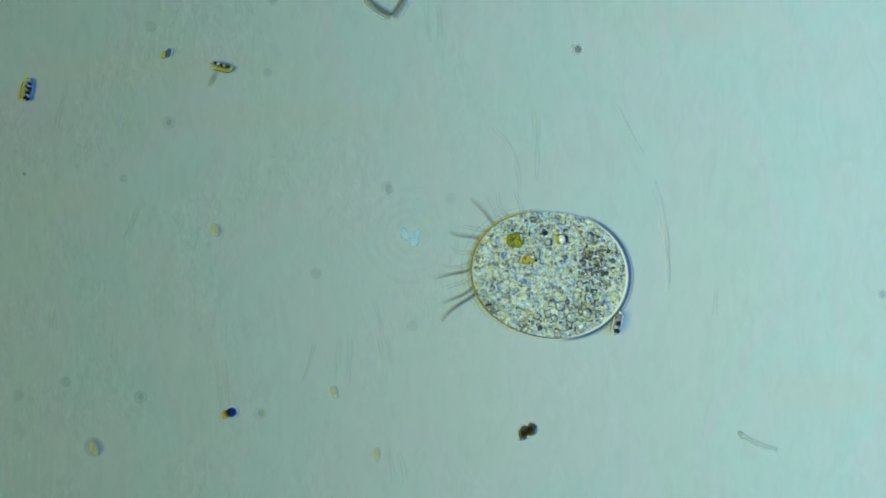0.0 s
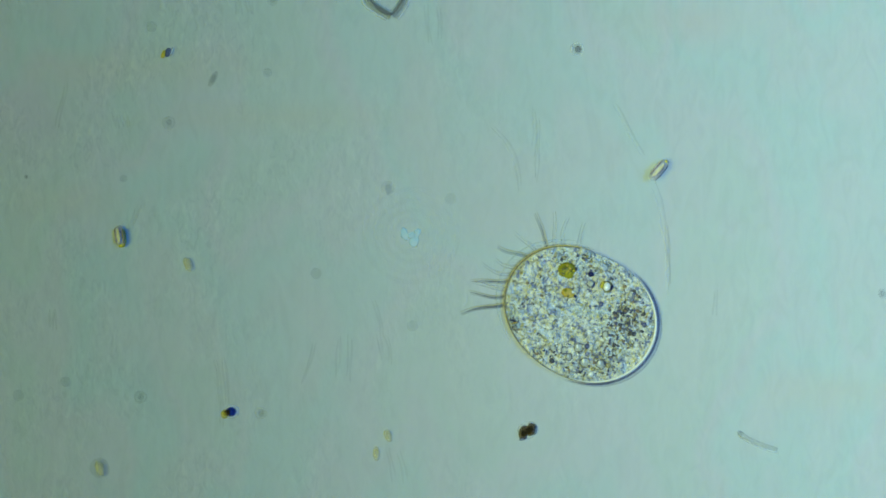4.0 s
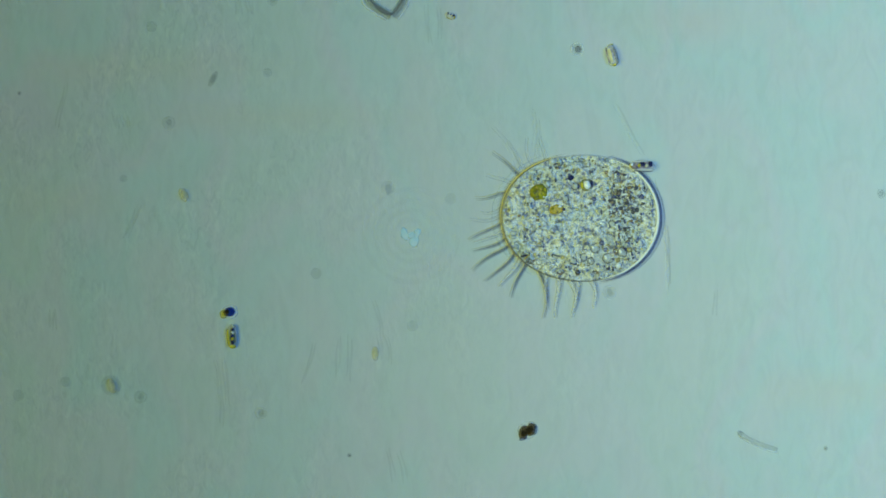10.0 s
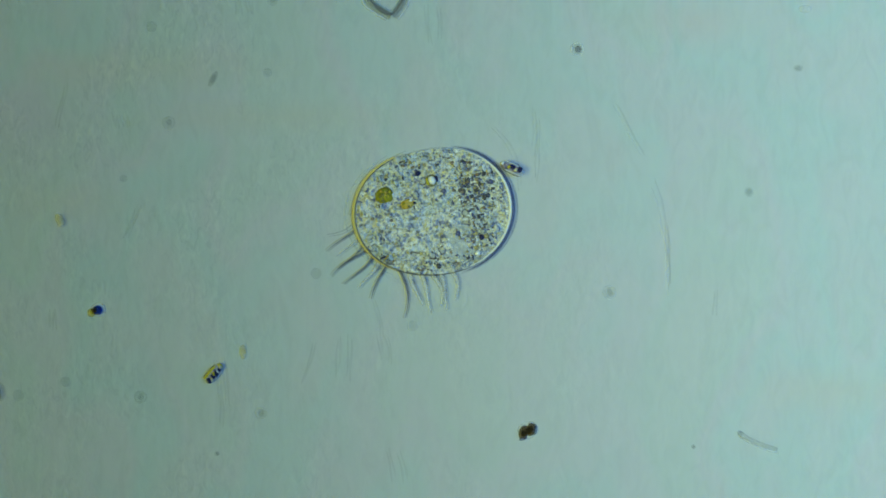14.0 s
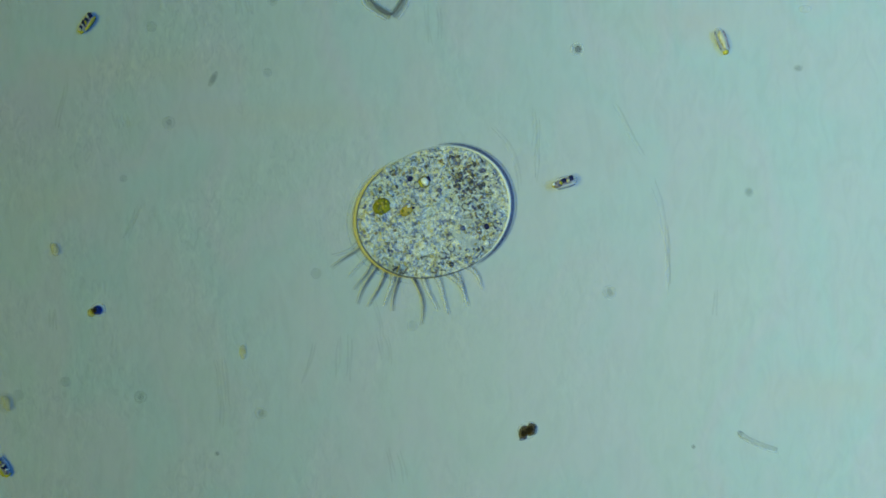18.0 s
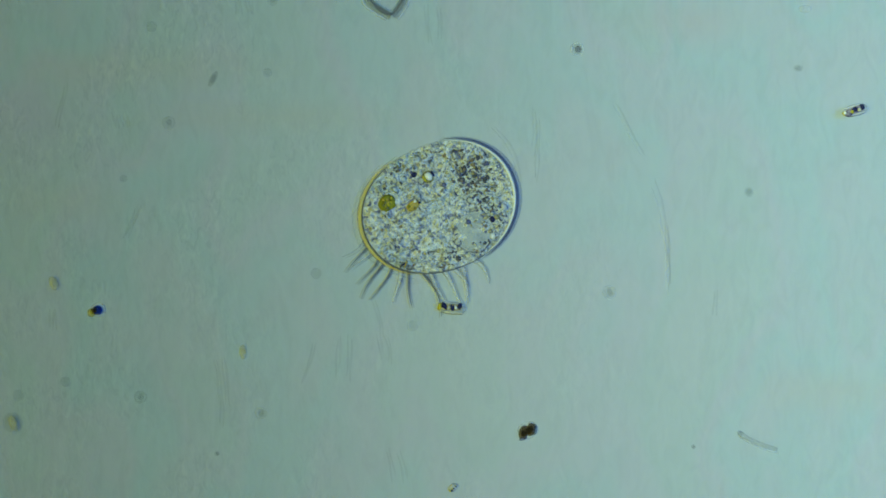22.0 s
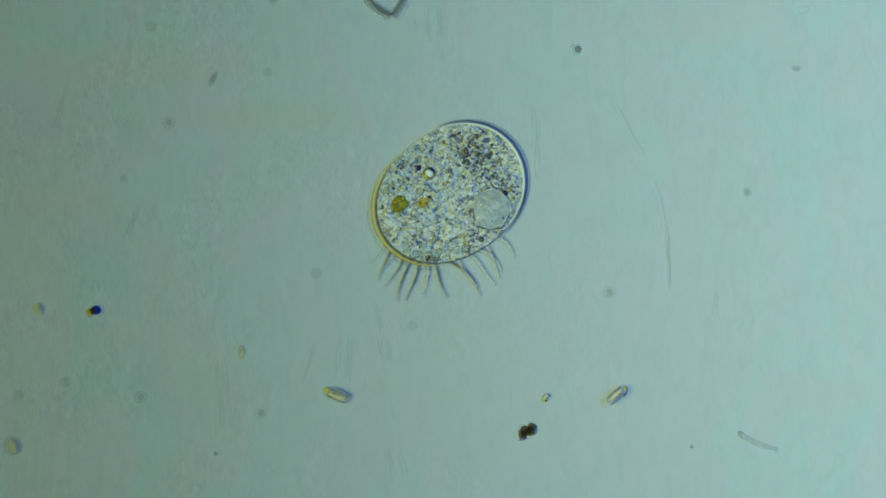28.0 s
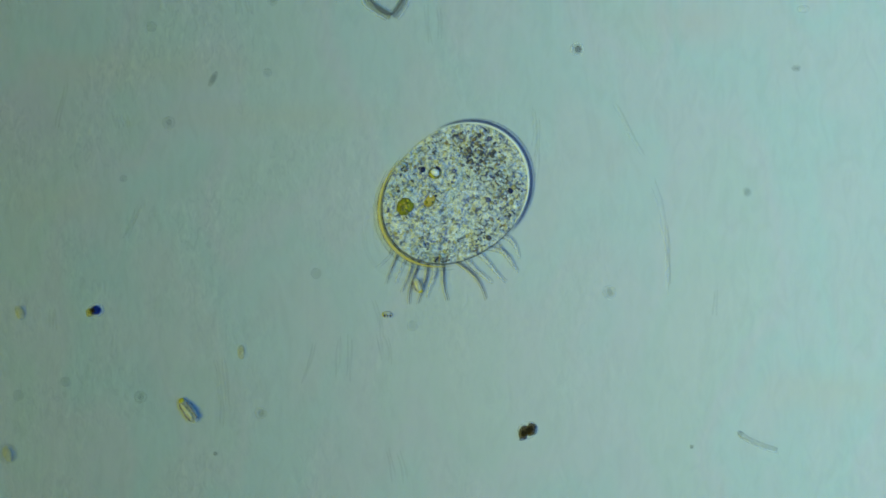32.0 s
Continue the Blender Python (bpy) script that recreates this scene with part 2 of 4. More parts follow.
# edge colours for the highlight and shade painted along each cilium
CILIUM_LIT = matter("cilium_lit_edge", (0.80, 0.70, 0.38), (0.92, 0.84, 0.56), 300, 0.4, 0.40, 0.1)
CILIUM_SHADE = matter("cilium_shade_edge", (0.26, 0.30, 0.44), (0.36, 0.40, 0.54), 300, 0.4, 0.16, 0.1)
CILIUM_DIM_SHADE = matter("cilium_dim_shade_edge", (0.30, 0.34, 0.46), (0.40, 0.44, 0.56), 300, 0.4, 0.10, 0.1)
CILIUM_PALE = matter("cilium_pale", (0.80, 0.79, 0.70), (0.94, 0.92, 0.84), 300, 0.4, 0.28, 0.1)
HAZE_GOLD = matter("hazy_yellow", (0.78, 0.68, 0.34), (0.95, 0.88, 0.58), 200, 0.6, 0.24, 0.0, 0.1)
HAZE_DARK = matter("hazy_grey", (0.12, 0.16, 0.16), (0.22, 0.25, 0.24), 200, 0.6, 0.075, 0.0, 0.1)
HAZE_PALE = matter("hazy_pale", (0.84, 0.90, 0.88), (0.94, 0.96, 0.94), 200, 0.6, 0.12, 0.0, 0.1)
HAIR = matter("grey_fibre", (0.18, 0.19, 0.19), (0.26, 0.27, 0.25), 200, 0.6, 0.05, 0.0, 0.1)
SPECK = matter("faint_dust", (0.12, 0.17, 0.18), (0.20, 0.25, 0.25), 200, 0.6, 0.05, 0.0, 0.1)
HAZE_INK = matter("hazy_ink", (0.04, 0.07, 0.20), (0.08, 0.12, 0.30), 200, 0.5, 0.20, 0.0)
HAIRLINE = matter("hairline_dark", (0.20, 0.24, 0.26), (0.30, 0.33, 0.35), 200, 0.6, 0.06, 0.0, 0.1)
HAIRLINE_PALE = matter("hairline_pale", (0.88, 0.92, 0.90), (0.94, 0.96, 0.94), 200, 0.5, 0.055, 0.0, 0.1)
HAZE_BLUE = matter("hazy_blue", (0.62, 0.90, 1.0), (0.84, 0.97, 1.0), 200, 0.6, 0.34, 0.0, 0.1)


# ---- mesh helpers ----
def part(name, mesh, material, parent=None, at=(0, 0, 0), turn=(0, 0, 0), label=""):
    """Links a mesh, or a bmesh, as one object under a thing; at in micrometres, turn in degrees."""
    if isinstance(mesh, bmesh.types.BMesh):
        data = bpy.data.meshes.new(name)
        for f in mesh.faces:
            f.smooth = True
        mesh.to_mesh(data)
        mesh.free()
        mesh = data
    if not mesh.materials:
        mesh.materials.append(material)
    ob = new(name, mesh)
    ob.parent = parent
    ob.matrix_basis = pose(*(c * U for c in at), *turn)
    return tagged(ob, label=label)


def thing(name, label, category, group="", at=(0, 0, 0), rz=0, kind=""):
    ob = new(name)
    ob.empty_display_size = 0.004
    ob.matrix_basis = pose(*(c * U for c in at), 0, 0, rz)
    return tagged(ob, label, category, group, kind)


def blob(a, b, c, lump=0.08, seed=0, level=3, freq=1.2):
    """A lumpy ellipsoid with half-axes in micrometres."""
    bm = bmesh.new()
    bmesh.ops.create_icosphere(bm, subdivisions=level, radius=1)
    for v in bm.verts:
        k = 1 + lump * noise.noise(v.co * freq + Vector((seed * 3.7, seed * 1.3, seed)))
        v.co = Vector((v.co.x * a, v.co.y * b, v.co.z * c)) * (k * U)
    return bm


def rod(length, width, height, power=2.6, lump=0.06, seed=0, bend=0.0):
    """A blunt rod lying along x."""
    bm = bmesh.new()
    bmesh.ops.create_icosphere(bm, subdivisions=3, radius=1)
    for v in bm.verts:
        x, y, z = v.co
        s = (1 - abs(x) ** power) ** 0.5 / max((1 - x * x) ** 0.5, 1e-4) if abs(x) < 0.999 else 1
        s = min(s, 1.6)
        k = 1 + lump * noise.noise(v.co * 1.7 + Vector((seed, seed * 2.1, 0)))
        v.co = Vector((x * length / 2, y * s * k * width / 2 + bend * x * x * width, z * s * k * height / 2)) * U
    return bm


def tube(points, radii, sides=7):
    """A tapered tube through points, in micrometres."""
    bm = bmesh.new()
    pts = [Vector(p) * U for p in points]
    rings = []
    for i, p in enumerate(pts):
        d = (pts[min(i + 1, len(pts) - 1)] - pts[max(i - 1, 0)]).normalized()
        side = d.cross(Vector((0, 0, 1))).normalized()
        up = side.cross(d)
        rings.append([bm.verts.new(p + (side * math.cos(2 * math.pi * k / sides) + up * math.sin(2 * math.pi * k / sides)) * radii[i] * U)
                      for k in range(sides)])
    for r, s in zip(rings, rings[1:]):
        for k in range(sides):
            bm.faces.new((r[k], r[(k + 1) % sides], s[(k + 1) % sides], s[k]))
    bm.faces.new(rings[0][::-1])
    bm.faces.new(rings[-1])
    return bm


def ring(radius, thick, flat=0.5, lump=0.0, seed=0, n=40, squash=1.0):
    bm = bmesh.new()
    m = 8
    rows = []
    for i in range(n):
        a = 2 * math.pi * i / n
        r = radius * (1 + lump * noise.noise(Vector((math.cos(a), math.sin(a), seed)) * 1.5))
        rows.append([bm.verts.new(Vector(((r + thick * math.cos(2 * math.pi * k / m)) * math.cos(a),
                                          (r + thick * math.cos(2 * math.pi * k / m)) * math.sin(a) * squash,
                                          thick * flat * (1 + math.sin(2 * math.pi * k / m)))) * U) for k in range(m)])
    for i in range(n):
        for k in range(m):
            bm.faces.new((rows[i][k], rows[(i + 1) % n][k], rows[(i + 1) % n][(k + 1) % m], rows[i][(k + 1) % m]))
    return bm


ICO = bmesh.new()
bmesh.ops.create_icosphere(ICO, subdivisions=2, radius=1)
ICO_V = np.array([v.co[:] for v in ICO.verts])
ICO_F = np.array([[v.index for v in f.verts] for f in ICO.faces])
ICO.free()


def grains(name, places, sizes, flat=1.3, squeeze=1.0):
    """One mesh of many small lumpy grains; places and sizes in micrometres."""
    rng = np.random.default_rng(5)
    n, k = len(places), len(ICO_V)
    shape = ICO_V[None] * (1 + 0.16 * rng.uniform(-1, 1, (n, k, 1))) * np.asarray(sizes)[:, None, None]
    shape = shape * rng.uniform(0.5, 1.9, (n, 1, 3)) * np.array([squeeze, 1.0, flat]) + np.asarray(places)[:, None, :]
    faces = (ICO_F[None] + (np.arange(n) * k)[:, None, None]).reshape(-1, 3)
    data = bpy.data.meshes.new(name)
    data.from_pydata((shape.reshape(-1, 3) * U).tolist(), [], faces.tolist())
    data.shade_smooth()
    return data


# ---- the slide ----
def slide():
    bm = bmesh.new()
    bmesh.ops.create_cube(bm, size=1)
    bmesh.ops.scale(bm, vec=(3.0, 2.4, 0.02), verts=bm.verts)
    bmesh.ops.bevel(bm, geom=bm.edges[:], offset=0.004, segments=2, affect="EDGES")
    bmesh.ops.translate(bm, vec=(0, 0, -0.01), verts=bm.verts)
    ob = part("floor", bm, GLASS)
    tagged(ob, "pale blue-green coated glass slide under a film of water", "glass slide", kind="structure")


slide()


# ---- the ciliate ----
def outline(a):
    """The cell's radius in micrometres in the direction a (radians), egg-shaped, head towards -x."""
    return (44.3 + 1.0 * math.cos(a) + 0.9 * math.sin(a) + 4.6 * math.cos(2 * a) - 1.3 * math.sin(2 * a)
            - 0.1 * math.cos(3 * a) + 0.4 * math.sin(3 * a))


MID, HALF = 3.3, 3.1  # height of the widest section and half the thickness


def shell(inset, half, rings=22, n=96, relief=0.0, mid=MID):
    """A flattened egg, inset from the outline; relief: height of the lumps on its upper side."""
    bm = bmesh.new()
    rows = []
    for i in range(1, rings):
        v = -math.pi / 2 + math.pi * i / rings
        w, h = math.copysign(abs(math.cos(v)) ** 0.55, 1), math.copysign(abs(math.sin(v)) ** 0.9, math.sin(v))
        row = []
        for j in range(n):
            a = 2 * math.pi * j / n
            r = (outline(a) - inset) * w
            p = Vector((r * math.cos(a), r * math.sin(a), mid + half * h))
            if relief and h > 0:
                calm = 0.35 + 0.65 * min(1.0, math.hypot(p.x + 12, p.y + 8) / 16)
                p.z += relief * calm * h ** 0.4 * (2.8 * noise.noise(p * 0.20) + 1.6 * noise.noise(p * 0.45) + 0.8 * noise.noise(p * 0.9))
            row.append(bm.verts.new(p * U))
        rows.append(row)
    for r, s in zip(rows, rows[1:]):
        for j in range(n):
            bm.faces.new((r[j], r[(j + 1) % n], s[(j + 1) % n], s[j]))
    lo, hi = bm.verts.new((0, 0, (mid - half) * U)), bm.verts.new((0, 0, (mid + half) * U))
    for j in range(n):
        bm.faces.new((lo, rows[0][(j + 1) % n], rows[0][j]))
        bm.faces.new((hi, rows[-1][j], rows[-1][(j + 1) % n]))
    return bm


def edge_arc(first, last, inset, z, thick, n=40, taper=0.9):
    pts, rad = [], []
    for i in range(n + 1):
        a = radians(first + (last - first) * i / n)
        r = outline(a) - inset
        pts.append((r * math.cos(a), r * math.sin(a), z))
        rad.append(thick * (0.04 + 0.96 * math.sin(math.pi * i / n) ** taper))
    return tube(pts, rad)


def ciliate():
    cell = thing("ciliate", "oval granular yellow-grey single-celled ciliate with a fringe of cilia", "ciliate")
    part("pellicle", shell(0, HALF), PELLICLE, cell, label="clear thin outer skin")
    part("cytoplasm", shell(0.9, HALF - 1.1, 150, 340, 1.0), PLASM, cell, label="pale grainy cytoplasm")
    # bright rim, golden and pale fringes and blue shade: edge light painted as tubes
    part("pellicle_rim", edge_arc(-78, 56, 0.9, MID + 1.6, 1.0), RIM, cell, label="bright rim of light painted on the posterior edge")
    gold = part("anterior_margin", edge_arc(99, 222, -0.5, MID + 0.6, 1.1, taper=1.3), FRINGE_GOLD, cell, label="golden light fringe painted along the anterior edge")
    honey = part("anterior_margin", edge_arc(96, 216, -1.3, MID - 0.4, 1.2, taper=1.5), FRINGE_HONEY, cell, label="soft golden light fringe painted along the anterior edge")
    part("posterior_shade", edge_arc(-80, 58, -0.7, MID - 1.4, 1.3), EDGE_SHADE_AND_WALL, cell, label="dark blue shade painted along the posterior edge")
    part("posterior_shade", edge_arc(-82, 56, -1.6, MID - 2.0, 2.2, taper=1.6), EDGE_SHADE_DUSK, cell, label="soft dusky shade painted along the posterior edge")
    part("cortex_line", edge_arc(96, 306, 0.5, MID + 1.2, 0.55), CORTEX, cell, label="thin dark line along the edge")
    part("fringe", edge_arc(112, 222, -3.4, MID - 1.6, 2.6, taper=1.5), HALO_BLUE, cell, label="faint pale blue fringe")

    rng = np.random.default_rng(11)
    # granules: pale core with a painted golden lit crescent opposite a dark shaded one
    cores, lit_sides, shaded_sides = ([], []), ([], []), ([], [])
    while len(cores[0]) < 420:
        a, q = rng.uniform(0, 2 * math.pi), math.sqrt(rng.uniform(0, 1))
        r = (outline(a) - 1.4) * q
        x, y = r * math.cos(a), r * math.sin(a)
        if noise.noise(Vector((x * 0.12, y * 0.12, 3.0))) < -0.10 and rng.uniform() < 0.6:
            continue
        if math.hypot(x - 12, y + 23) < 12 and rng.uniform() < 0.7:
            continue
        calm = math.hypot(x + 12, y + 8) < 13
        if calm and rng.uniform() < 0.35:
            continue
        z = MID + (HALF - 1.3) * (1 - q ** 6) ** 0.5 + rng.uniform(-0.2, 0.5)
        w = rng.choice([0.45, 0.7, 1.0, 1.4], p=[0.30, 0.40, 0.24, 0.06]) * (0.55 if calm else 1)
        cores[0].append((x, y, z))
        cores[1].append(w)
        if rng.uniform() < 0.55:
            shaded_sides[0].append((x + 0.95 * w, y - 0.35 * w, z - 0.1))
            shaded_sides[1].append(w * rng.uniform(0.6, 0.95))
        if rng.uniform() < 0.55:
            lit_sides[0].append((x - 0.95 * w, y + 0.30 * w, z - 0.1))
            lit_sides[1].append(w * rng.uniform(0.6, 0.95))
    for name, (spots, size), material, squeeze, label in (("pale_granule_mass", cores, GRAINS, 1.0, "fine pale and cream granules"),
                                                          ("dark_granule_mass", shaded_sides, GRAINS_SHADED, 0.45, "dark blue shaded sides painted beside the granules"),
                                                          ("golden_granule_mass", lit_sides, GRAINS_LIT, 0.45, "golden lit sides painted beside the granules")):
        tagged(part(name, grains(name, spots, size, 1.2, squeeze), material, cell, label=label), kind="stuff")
    spots, size = [], []
    while len(spots) < 330:
        x, y = rng.normal(27, 7.5), rng.normal(3, 13)
        if math.hypot(x, y) > outline(math.atan2(y, x)) - 6:
            continue
        spots.append((x, y, MID + HALF - 1.0 + rng.uniform(-0.5, 0.8)))
        size.append(rng.uniform(0.35, 0.95))
    ob = part("dense_matter", grains("dense_matter", spots, size), DENSE, cell, label="dark brown and blue posterior granules")
    tagged(ob, kind="stuff")

    # darker granules gather in the hind part and along the lower edge
    for x0, y0, sx, sy, n in ((18, -22, 9, 5, 70), (-4, -32, 16, 4, 60), (-30, -8, 6, 12, 40), (-6, 30, 22, 4, 50), (30, 16, 6, 8, 50)):
        spots, size = [], []
        while len(spots) < n:
            x, y = rng.normal(x0, sx), rng.normal(y0, sy)
            if math.hypot(x, y) < outline(math.atan2(y, x)) - 3.5:
                spots.append((x, y, MID + HALF - 1.2 + rng.uniform(-0.5, 0.7)))
                size.append(rng.uniform(0.35, 1.0))
        tagged(part("dark_granule_mass", grains("dark_granule_mass", spots, size, 1.0), DENSE, cell, label="loose cluster of dark granules"), kind="stuff")

    # the larger granules one by one
    shapes = [blob(1.35, 1.0, 0.8, 0.5, 20 + k, 2, 1.8) for k in range(4)]
    for i in range(110):
        a, q = rng.uniform(0, 2 * math.pi), math.sqrt(rng.uniform(0, 0.9))
        r = (outline(a) - 2.5) * q
        if math.hypot(r * math.cos(a) - 12, r * math.sin(a) + 23) < 11:
            continue
        k = i % 4
        shapes[k] = part("granule", shapes[k], GRANULE, cell, (r * math.cos(a), r * math.sin(a), MID + (HALF - 1.2) * (1 - q ** 6) ** 0.5 + 0.2),
                         (0, 0, i * 37)).data

    food = part("food_vacuole", blob(5.4, 4.9, 2.4, 0.30, 2, 3, 1.7), FOOD, cell, (-22, 19, 5.8), label="olive-green food vacuole")
    for i in range(9):
        a, d = i * 2.4, 0.8 + 0.42 * i
        part("crumb", blob(1.0 + 0.08 * (i % 4), 0.8, 0.7, 0.5, i, 2, 1.8), (AMBER, OLIVE, GOLD)[i % 3], food, (d * math.cos(a), d * 0.85 * math.sin(a), 2.2 - 0.12 * d), (0, 0, i * 50))
    amber = part("food_vacuole", blob(4.3, 2.9, 1.8, 0.25, 4), AMBER, cell, (-13, 8.8, 6.1), (0, 0, 20), label="amber food vacuole")
    for i, (x, y, m) in enumerate(((2.4, 1.6, BRIGHT), (-2.2, 0.8, FOOD), (0.4, -1.4, OLIVE), (4.4, -0.6, INK))):
        part("crumb", blob(1.2 - 0.1 * i, 0.9, 0.8, 0.4, 7 + i, 2, 1.8), m, amber, (x, y, 1.2), (0, 0, i * 40))
    shine = part("refractile_body", blob(4.1, 3.8, 2.2, 0.16, 5), OLIVE, cell, (6, 19.5, 5.9), label="ringed refractile grain")
    part("core", blob(2.3, 2.8, 1.2, 0.2, 6, 2), BRIGHT, shine, (0.2, 0.2, 1.7), label="bright white core")
    # crescent and yellow part paint the light's fringe, blue right and gold left
    part("crescent", blob(0.8, 2.3, 1.0, 0.3, 8, 2), INK, shine, (3.2, 0.4, 1.4), label="dark blue shaded crescent")
    part("yellow_fringe", blob(1.0, 2.4, 1.0, 0.2, 9, 2), GOLD, shine, (-2.8, 0.2, 1.2), label="golden colour fringe")
    vac = part("contractile_vacuole", blob(13, 11.5, 1.8, 0.05, 9), CLEAR, cell, (12, -23, 4.8), (0, 0, 35), label="clear grey contractile vacuole")
    part("vacuole_wall", ring(12.2, 0.65, 0.5, 0.14, 2, 48, 0.87), MARGIN_SOFT, vac, (0, 0, 0.5), label="pale vacuole wall")
    part("vacuole_wall", ring(13.2, 0.5, 0.5, 0.16, 5, 48, 0.87), EDGE_SHADE_AND_WALL, vac, (0.2, -0.2, 0.3), label="dark line round the vacuole")

    # the mouth, where the strong cilia begin
    mouth = part("oral_groove", blob(5.0, 1.8, 1.2, 0.6, 31, 3, 1.6), CORTEX, cell, (-35.5, -19.5, MID + 1.8), (0, 0, -50), label="dark brown-blue oral groove at the edge")
    for k in range(3):
        part("membranelle", tube([(-3 + k * 2.6 + 0.2 * q * q * (1 - k), -2.2 + (1.1 + 0.2 * k) * q, 1.1) for q in range(5)], [0.2, 0.4, 0.5, 0.4, 0.2], 6),
             (INK, AMBER, CORTEX)[k], mouth)

    # single vesicles: a dark ring with a bright middle
    bead, wall, dot = blob(2.1, 2.1, 1.5, 0.10, 3, 2), ring(2.15, 0.2, 0.6, 0.35, 4, 20), blob(2.0, 1.6, 1.2, 0.3, 5, 2)
    for i in range(8):
        a, q = rng.uniform(0, 2 * math.pi), rng.uniform(0.35, 0.86)
        if i < 5:
            a = rng.uniform(-1.9, -0.1)
        r = outline(a) * q
        x, y = r * math.cos(a), r * math.sin(a)
        if math.hypot(x - 12, y + 23) < 12 or math.hypot(x + 22, y - 19) < 7 or math.hypot(x + 13, y - 9) < 5:
            continue
        z = MID + HALF - 0.6 - (0.8 if q > 0.8 else 0)
        if i % 3 == 2:
            dot = part("granule", dot, INK, cell, (x, y, z), (0, 0, i * 40)).data
            continue
        v = part("vesicle", bead, VESICLE, cell, (x, y, z), (0, 0, i * 50))
        w = part("vesicle_wall", wall, INK, v, (0.2, -0.2, 0.5), label="dark blue vesicle wall")
        bead, wall = v.data, w.data
    large = []
    for i, (x, y, r) in enumerate(((7.0, -18.9, 2.7), (13.9, -26.0, 3.0), (23.5, -23.6, 2.9), (3.5, -26.5, 2.0))):
        v = part("vesicle", blob(r, r * 0.9, 1.3, 0.12, 40 + i, 2), VESICLE, cell, (x, y, 6.2), label="clear round vesicle")
        part("vesicle_wall", ring(r, 0.35, 0.6, 0.3, 44 + i, 24), CORTEX, v, (0.2, -0.2, 0.5), label="dark vesicle wall")
        # the glint is a highlight modelled as a small white blob
        part("glint", blob(r * 0.30, r * 0.52, 0.5, 0.3, 48 + i, 2), BRIGHT, v, (-r * 0.35, r * 0.2, 1.1), (0, 0, 20), label="bright white glint")
        large.append((v, x, y))
    return cell, food, amber, shine, vac, gold, honey, large


def cirrus(cell, deg, base, curl, length, thick, pale):
    """One cilium, rooted at the cell's edge: base is its lean from the radius, curl its bend along the way."""
    a = radians(deg)
    r = outline(a) - 2.5
    root = (r * math.cos(a), r * math.sin(a), 1.3)
    pts, rad = [], []
    x = y = 0.0
    n = 14
    for i in range(n + 1):
        s = i / n
        pts.append((x, y, 0.8 * math.sin(s * 2)))
        rad.append(thick * (1 - 0.80 * s ** 1.4))
        heading = radians(curl * s ** 1.3 + 15 * math.sin(4.0 * s + deg))
        x += length / n * math.cos(heading)
        y += length / n * math.sin(heading)
    ob = part("cilium", tube(pts, rad, 6), (CILIUM_FAINT if deg < 170 else CILIUM_PALE) if pale else CILIUM_FINE if deg < 172 else CILIUM, cell, root, (0, 0, deg + base),
              label="pale out-of-focus cilium" if pale else "")
    # thin tubes alongside paint the cilium's highlight and shaded side
    if pale:
        part("shade_edge", tube([(p[0], p[1] + 1.7, p[2] - 0.6) for p in pts], [q * 0.7 for q in rad], 6), CILIUM_DIM_SHADE, ob)
    else:
        part("pale_edge", tube([(p[0], p[1] - 1.0 - 0.3 * k / n, p[2] - 0.2) for k, p in enumerate(pts)], [q * 0.8 for q in rad], 6), CILIUM_LIT, ob)
        part("shade_edge", tube([(p[0], p[1] + 1.0, p[2] - 0.4) for p in pts], [q * 0.9 for q in rad], 6), CILIUM_SHADE, ob)
    return ob, root, deg, base


CELL, FOOD_1, FOOD_2, SHINE, VACUOLE, FRINGE_1, FRINGE_2, VESICLES = ciliate()
CILIA = []
# where each stands on the edge, its lean and curl in degrees, its length, and whether it is out of focus
for deg, base, curl, length, pale in [(112, -4, -25, 18, 1), (121, 0, -25, 21, 1), (129, 6, -28, 24, 1), (136, 9, -28, 25, 0), (143, 22, -30, 20, 1), (150, 31, -34, 23, 0),
                                      (158, 36, -30, 19, 1), (165, 40, -28, 24, 1), (173, 44, -28, 26, 0), (179, 40, -30, 22, 1), (185, 43, -36, 25, 0)]:
    CILIA.append(cirrus(CELL, deg, base, curl, length, 0.8 if pale else 0.62, pale))
for deg, base, curl, length, pale in [(192, 28, -12, 30, 0), (198, 40, -46, 28, 0), (204, 38, -34, 24, 1), (211, 36, -16, 25, 0), (221, 44, -12, 33, 0), (231, 40, -22, 24, 1),
                                      (242, 39, -26, 27, 1), (252, 30, -36, 24, 1), (261, 18, -38, 25, 1), (272, 14, -32, 20, 1)]:
    CILIA.append(cirrus(CELL, deg, base, curl, length, 1.8 if pale else 0.85, pale))


